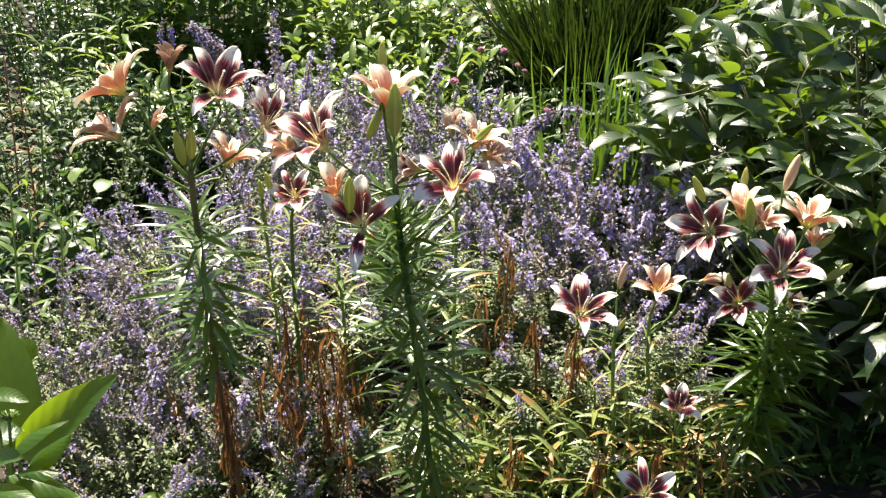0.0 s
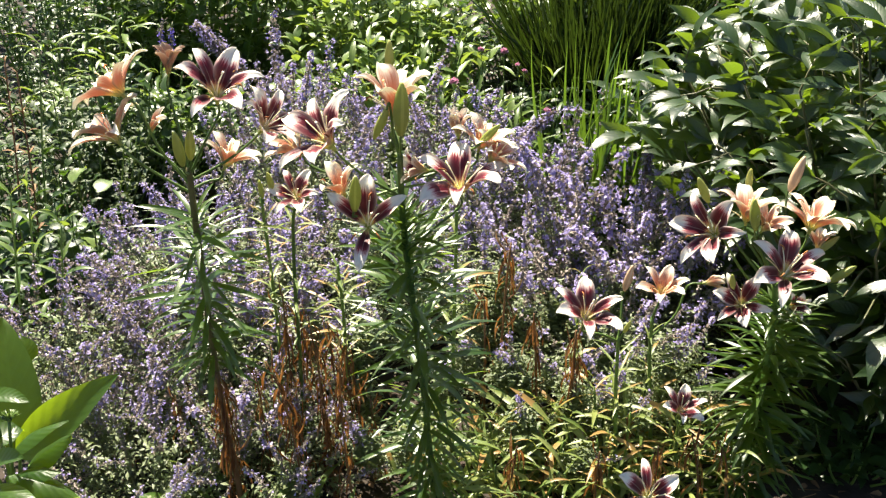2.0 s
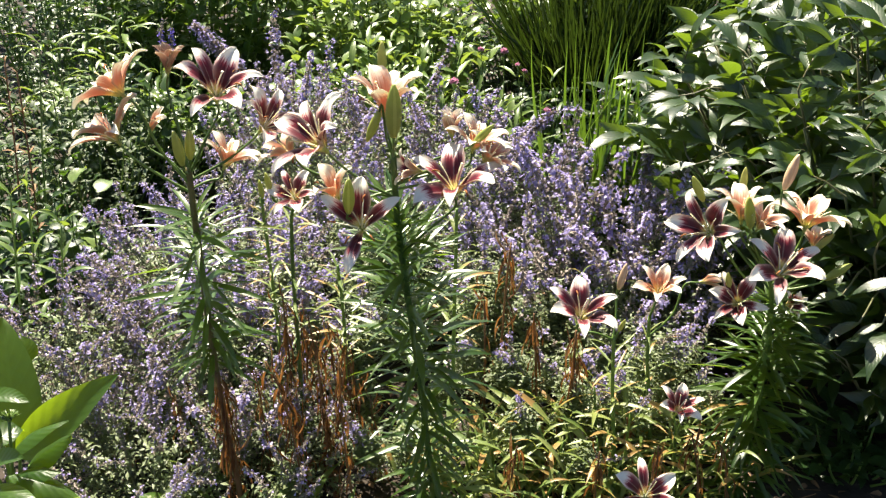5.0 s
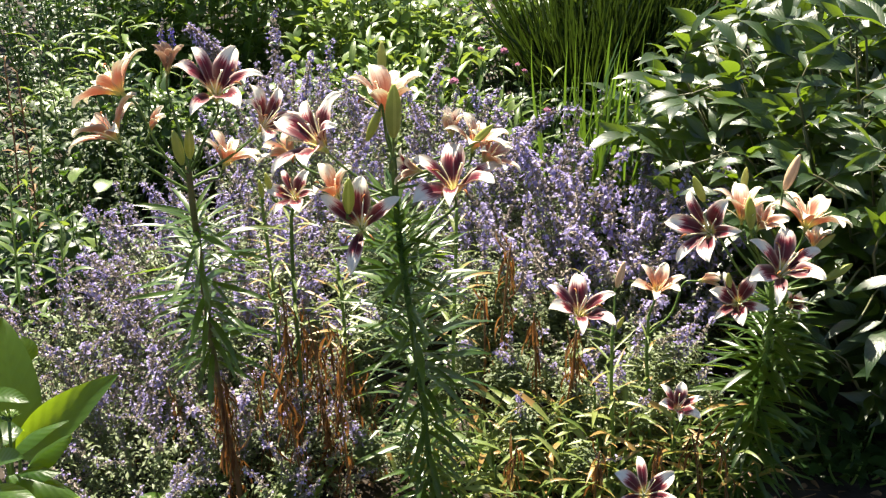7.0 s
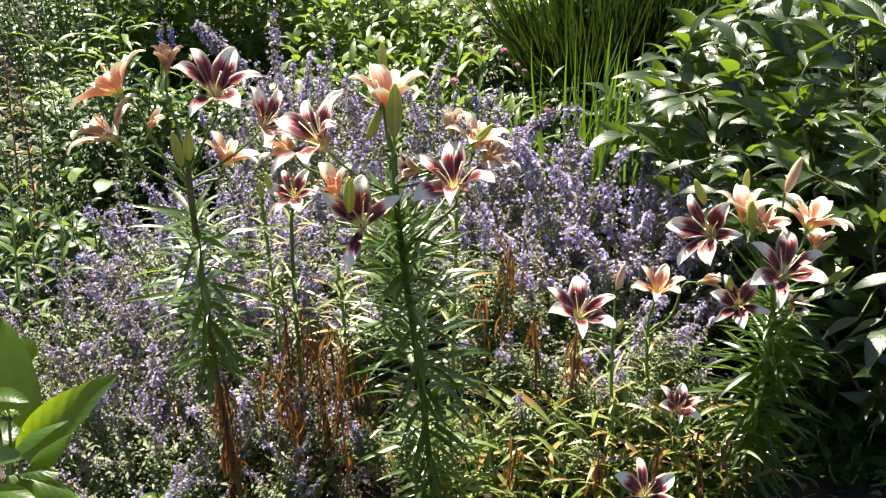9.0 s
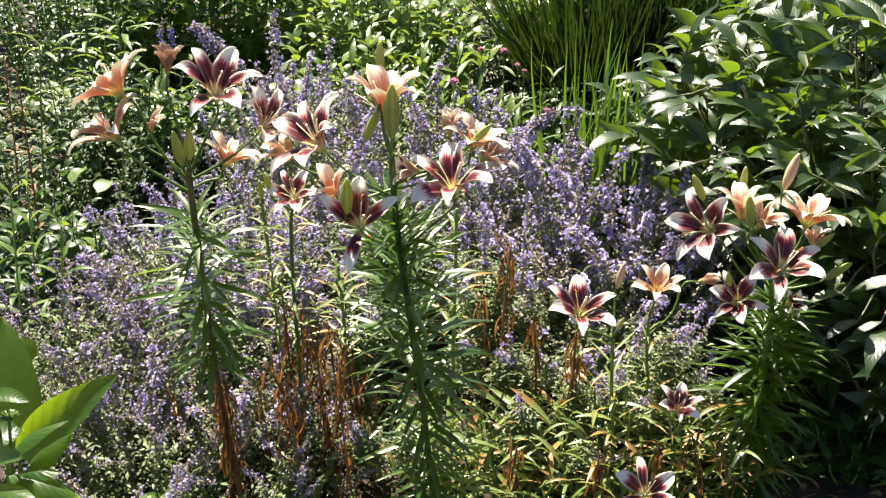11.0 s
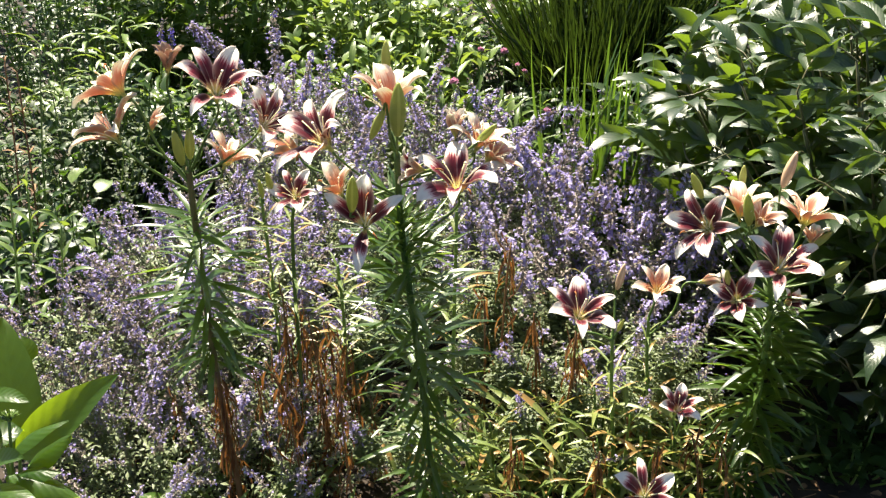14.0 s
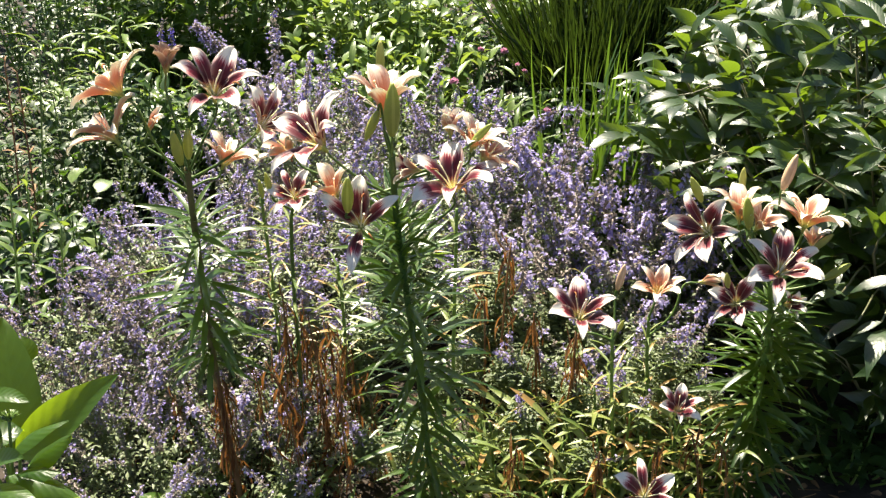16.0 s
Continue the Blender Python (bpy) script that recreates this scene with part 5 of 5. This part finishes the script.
def motions():
    at_rest = LOOSE_PETAL.matrix_basis.copy()
    walk(LOOSE_PETAL, [(t, pose(0, 0, 0, 0, 0, a) @ at_rest) for t, a in [(0, 0), (0.5, 0), (1, -1), (1.5, -13), (2, -1), (2.5, -5), (3, -1), (3.5, -9), (4, -3), (5, -8), (5.8, -2), (6.5, -1), (7, -3), (7.5, -9), (8, -6), (8.5, -4), (9, -8), (10, -2), (10.8, -6), (11.5, -2), (12, -6), (12.5, -11), (13, -4), (13.5, 0), (14, 1), (14.5, 1), (15, -5), (15.5, -4), (16, -2)]])
    sway(lily_left, [(0, 0.00, 0.00), (0.5, 0.00, -0.06), (1, 0.31, 0.12), (1.5, 0.31, 0.12), (2, 0.31, -0.06), (2.5, 0.21, 0.00), (3, 0.00, 0.00), (3.5, 0.00, 0.12), (4, 0.00, -0.06), (5, 0.21, -0.12), (5.7, 0.00, 0.00), (6.5, 0.00, -0.06), (7, -0.10, -0.23), (7.5, 0.00, -0.18), (8, 0.00, -0.23), (8.5, 0.00, -0.23), (9, 0.31, -0.23), (10, 0.10, -0.06), (10.8, 0.21, -0.18), (11.5, 0.00, -0.18), (12, 0.31, -0.23), (12.5, 0.21, -0.18), (13, 0.00, -0.18), (13.5, 0.00, -0.23), (14, 0.00, -0.18), (14.5, 0.00, -0.18), (15, 0.00, -0.23), (15.5, 0.00, -0.23), (16, 0.00, -0.35)])
    sway(lily_centre, [(0, 0.00, 0.00), (0.5, 0.00, 0.34), (1, 0.00, 0.48), (1.5, 0.60, 0.34), (2, 0.00, 0.69), (2.5, -0.24, 0.14), (3, 0.36, 0.21), (3.5, 0.60, 0.00), (4, -0.36, -0.07), (4.6, 0.12, 0.21), (5.2, 0.36, -0.14), (5.8, -0.12, 0.14), (6.5, 0.00, 0.00), (7, 0.24, -0.07), (7.5, 0.36, -0.27), (8, 0.24, -0.41), (8.5, 0.00, -0.27), (9, 0.00, 0.00), (9.7, 0.36, -0.34), (10.3, -0.12, 0.07), (10.9, 0.24, -0.27), (11.5, -0.24, -0.07), (12, 0.24, -0.27), (12.5, 0.60, -0.62), (13, 0.24, -0.07), (13.5, 0.00, 0.14), (14, 0.00, 0.34), (14.5, 0.00, 0.14), (15, 0.24, -0.27), (15.5, 0.00, -0.21), (16, 0.00, -0.21)])
    sway(lily_right, [(0, 0.00, 0.00), (0.5, -0.19, 0.00), (1, -0.76, 0.00), (1.5, -0.57, 0.22), (2, 0.57, 0.54), (2.5, 0.95, 0.54), (3, -0.19, 0.00), (3.5, 0.00, -0.11), (4, 0.00, -0.32), (4.7, -0.57, 0.11), (5.3, 0.38, -0.22), (5.9, -0.38, 0.22), (6.5, -0.76, 0.22), (7, 0.00, 0.00), (7.5, 1.15, -0.11), (8, -0.57, 0.00), (8.5, -0.76, 0.00), (9, 0.95, 0.00), (9.7, -0.57, 0.00), (10.3, 0.57, -0.22), (10.9, -0.57, 0.11), (11.5, 0.00, -0.32), (12, -0.57, -0.11), (12.5, -0.76, -0.11), (13, 0.38, -0.11), (13.5, 0.00, 0.22), (14, -1.15, 0.00), (14.5, -0.57, -0.11), (15, 0.38, -0.11), (15.5, -0.19, -0.11), (16, 0.00, -0.32)])
    sway(lily_low, [(0, 0.00, 0.00), (0.5, 0.23, -0.39), (1, 0.23, -0.52), (1.5, 0.69, -0.13), (2, 1.38, 0.91), (2.5, 2.07, 0.91), (3, 0.23, 0.26), (3.5, 0.23, 0.00), (4, 0.23, -0.52), (5.2, 0.69, -0.13), (6.5, -0.46, -0.52), (7, -0.46, -0.39), (7.5, 0.23, -0.52), (8, 0.92, -0.52), (8.5, 0.92, -0.52), (9, 0.69, -0.52), (10.2, 0.00, -0.13), (11.5, 0.00, -0.52), (12, 0.00, -0.52), (12.5, 0.23, -0.39), (13, 0.23, -0.39), (13.5, 0.23, -0.13), (14, 0.69, -0.52), (14.5, 0.00, -0.39), (15, 0.00, -0.13), (15.5, -0.92, -0.13), (16, 0.92, -0.52)])
    sway(catmint_tall, [(0, 0.00, 0.00), (0.5, -0.57, 0.65), (1, -1.14, 1.30), (1.5, -0.95, 0.76), (2, -0.57, 0.76), (2.5, -0.19, 0.43), (3, 0.00, 0.32), (3.5, 0.00, 0.00), (4, 0.00, 0.00), (5.2, -0.38, 0.54), (6.5, 0.00, 0.32), (7, 0.95, -0.32), (7.5, -0.19, 0.32), (8, 0.57, -0.76), (8.5, -0.19, 1.30), (9, -0.19, 1.08), (10.2, 0.19, 0.11), (11.5, 0.00, 0.65), (12, 0.00, 0.11), (12.5, 0.00, -0.22), (13, -0.19, 0.32), (13.5, -0.57, 0.32), (14, 0.00, 0.11), (14.5, -0.19, 0.32), (15, -1.14, 1.30), (15.5, -0.95, 1.08), (16, -0.19, 0.76)])
    sway(peony_bush, [(0, 0.00, 0.00), (0.5, -0.16, 0.00), (1, -0.16, 0.00), (1.5, -0.16, 0.18), (2, 0.47, 0.27), (2.5, 0.47, 0.44), (3, 0.31, 0.18), (3.5, 0.00, -0.09), (4, 0.00, -0.09), (5.2, 0.16, 0.09), (6.5, -0.47, -0.09), (7, -0.16, 0.00), (7.5, -0.16, 0.00), (8, -0.47, 0.18), (8.5, -0.16, 0.00), (9, -0.47, 0.00), (10.2, -0.16, 0.09), (11.5, -0.16, -0.09), (12, -0.47, 0.00), (12.5, -0.16, 0.00), (13, 0.00, 0.27), (13.5, 0.31, 0.27), (14, 0.31, -0.09), (14.5, 0.00, -0.09), (15, -0.47, -0.09), (15.5, -0.16, -0.09), (16, -0.16, 0.00)])
    sway(lily_peach, [(0, 0.00, 0.00), (0.5, 0.14, -0.24), (1, 0.14, -0.31), (1.5, 0.41, -0.08), (2, 0.83, 0.55), (2.5, 1.24, 0.55), (3, 0.14, 0.16), (3.5, 0.14, 0.00), (4, 0.14, -0.31), (5.2, 0.41, -0.08), (6.5, -0.28, -0.31), (7, -0.28, -0.24), (7.5, 0.14, -0.31), (8, 0.55, -0.31), (8.5, 0.55, -0.31), (9, 0.41, -0.31), (10.2, 0.00, -0.08), (11.5, 0.00, -0.31), (12, 0.00, -0.31), (12.5, 0.14, -0.24), (13, 0.14, -0.24), (13.5, 0.14, -0.08), (14, 0.41, -0.31), (14.5, 0.00, -0.24), (15, 0.00, -0.08), (15.5, -0.55, -0.08), (16, 0.55, -0.31)])
    sway(lily_back, [(0, 0.00, 0.00), (0.5, 0.00, 0.14), (1, 0.00, 0.19), (1.5, 0.24, 0.14), (2, 0.00, 0.27), (2.5, -0.10, 0.05), (3, 0.15, 0.08), (3.5, 0.24, 0.00), (4, -0.15, -0.03), (4.6, 0.05, 0.08), (5.2, 0.15, -0.05), (5.8, -0.05, 0.05), (6.5, 0.00, 0.00), (7, 0.10, -0.03), (7.5, 0.15, -0.11), (8, 0.10, -0.16), (8.5, 0.00, -0.11), (9, 0.00, 0.00), (9.7, 0.15, -0.14), (10.3, -0.05, 0.03), (10.9, 0.10, -0.11), (11.5, -0.10, -0.03), (12, 0.10, -0.11), (12.5, 0.24, -0.25), (13, 0.10, -0.03), (13.5, 0.00, 0.05), (14, 0.00, 0.14), (14.5, 0.00, 0.05), (15, 0.10, -0.11), (15.5, 0.00, -0.08), (16, 0.00, -0.08)])
    sway(lily_small, [(0, 0.00, 0.00), (0.5, 0.18, -0.31), (1, 0.18, -0.42), (1.5, 0.55, -0.10), (2, 1.10, 0.73), (2.5, 1.66, 0.73), (3, 0.18, 0.21), (3.5, 0.18, 0.00), (4, 0.18, -0.42), (5.2, 0.55, -0.10), (6.5, -0.37, -0.42), (7, -0.37, -0.31), (7.5, 0.18, -0.42), (8, 0.74, -0.42), (8.5, 0.74, -0.42), (9, 0.55, -0.42), (10.2, 0.00, -0.10), (11.5, 0.00, -0.42), (12, 0.00, -0.42), (12.5, 0.18, -0.31), (13, 0.18, -0.31), (13.5, 0.18, -0.10), (14, 0.55, -0.42), (14.5, 0.00, -0.31), (15, 0.00, -0.10), (15.5, -0.74, -0.10), (16, 0.74, -0.42)])
    sway(lily_front, [(0, 0.00, 0.00), (0.5, 0.28, -0.47), (1, 0.28, -0.63), (1.5, 0.83, -0.16), (2, 1.66, 1.10), (2.5, 2.48, 1.10), (3, 0.28, 0.31), (3.5, 0.28, 0.00), (4, 0.28, -0.63), (5.2, 0.83, -0.16), (6.5, -0.55, -0.63), (7, -0.55, -0.47), (7.5, 0.28, -0.63), (8, 1.10, -0.63), (8.5, 1.10, -0.63), (9, 0.83, -0.63), (10.2, 0.00, -0.16), (11.5, 0.00, -0.63), (12, 0.00, -0.63), (12.5, 0.28, -0.47), (13, 0.28, -0.47), (13.5, 0.28, -0.16), (14, 0.83, -0.63), (14.5, 0.00, -0.47), (15, 0.00, -0.16), (15.5, -1.10, -0.16), (16, 1.10, -0.63)])


motions()
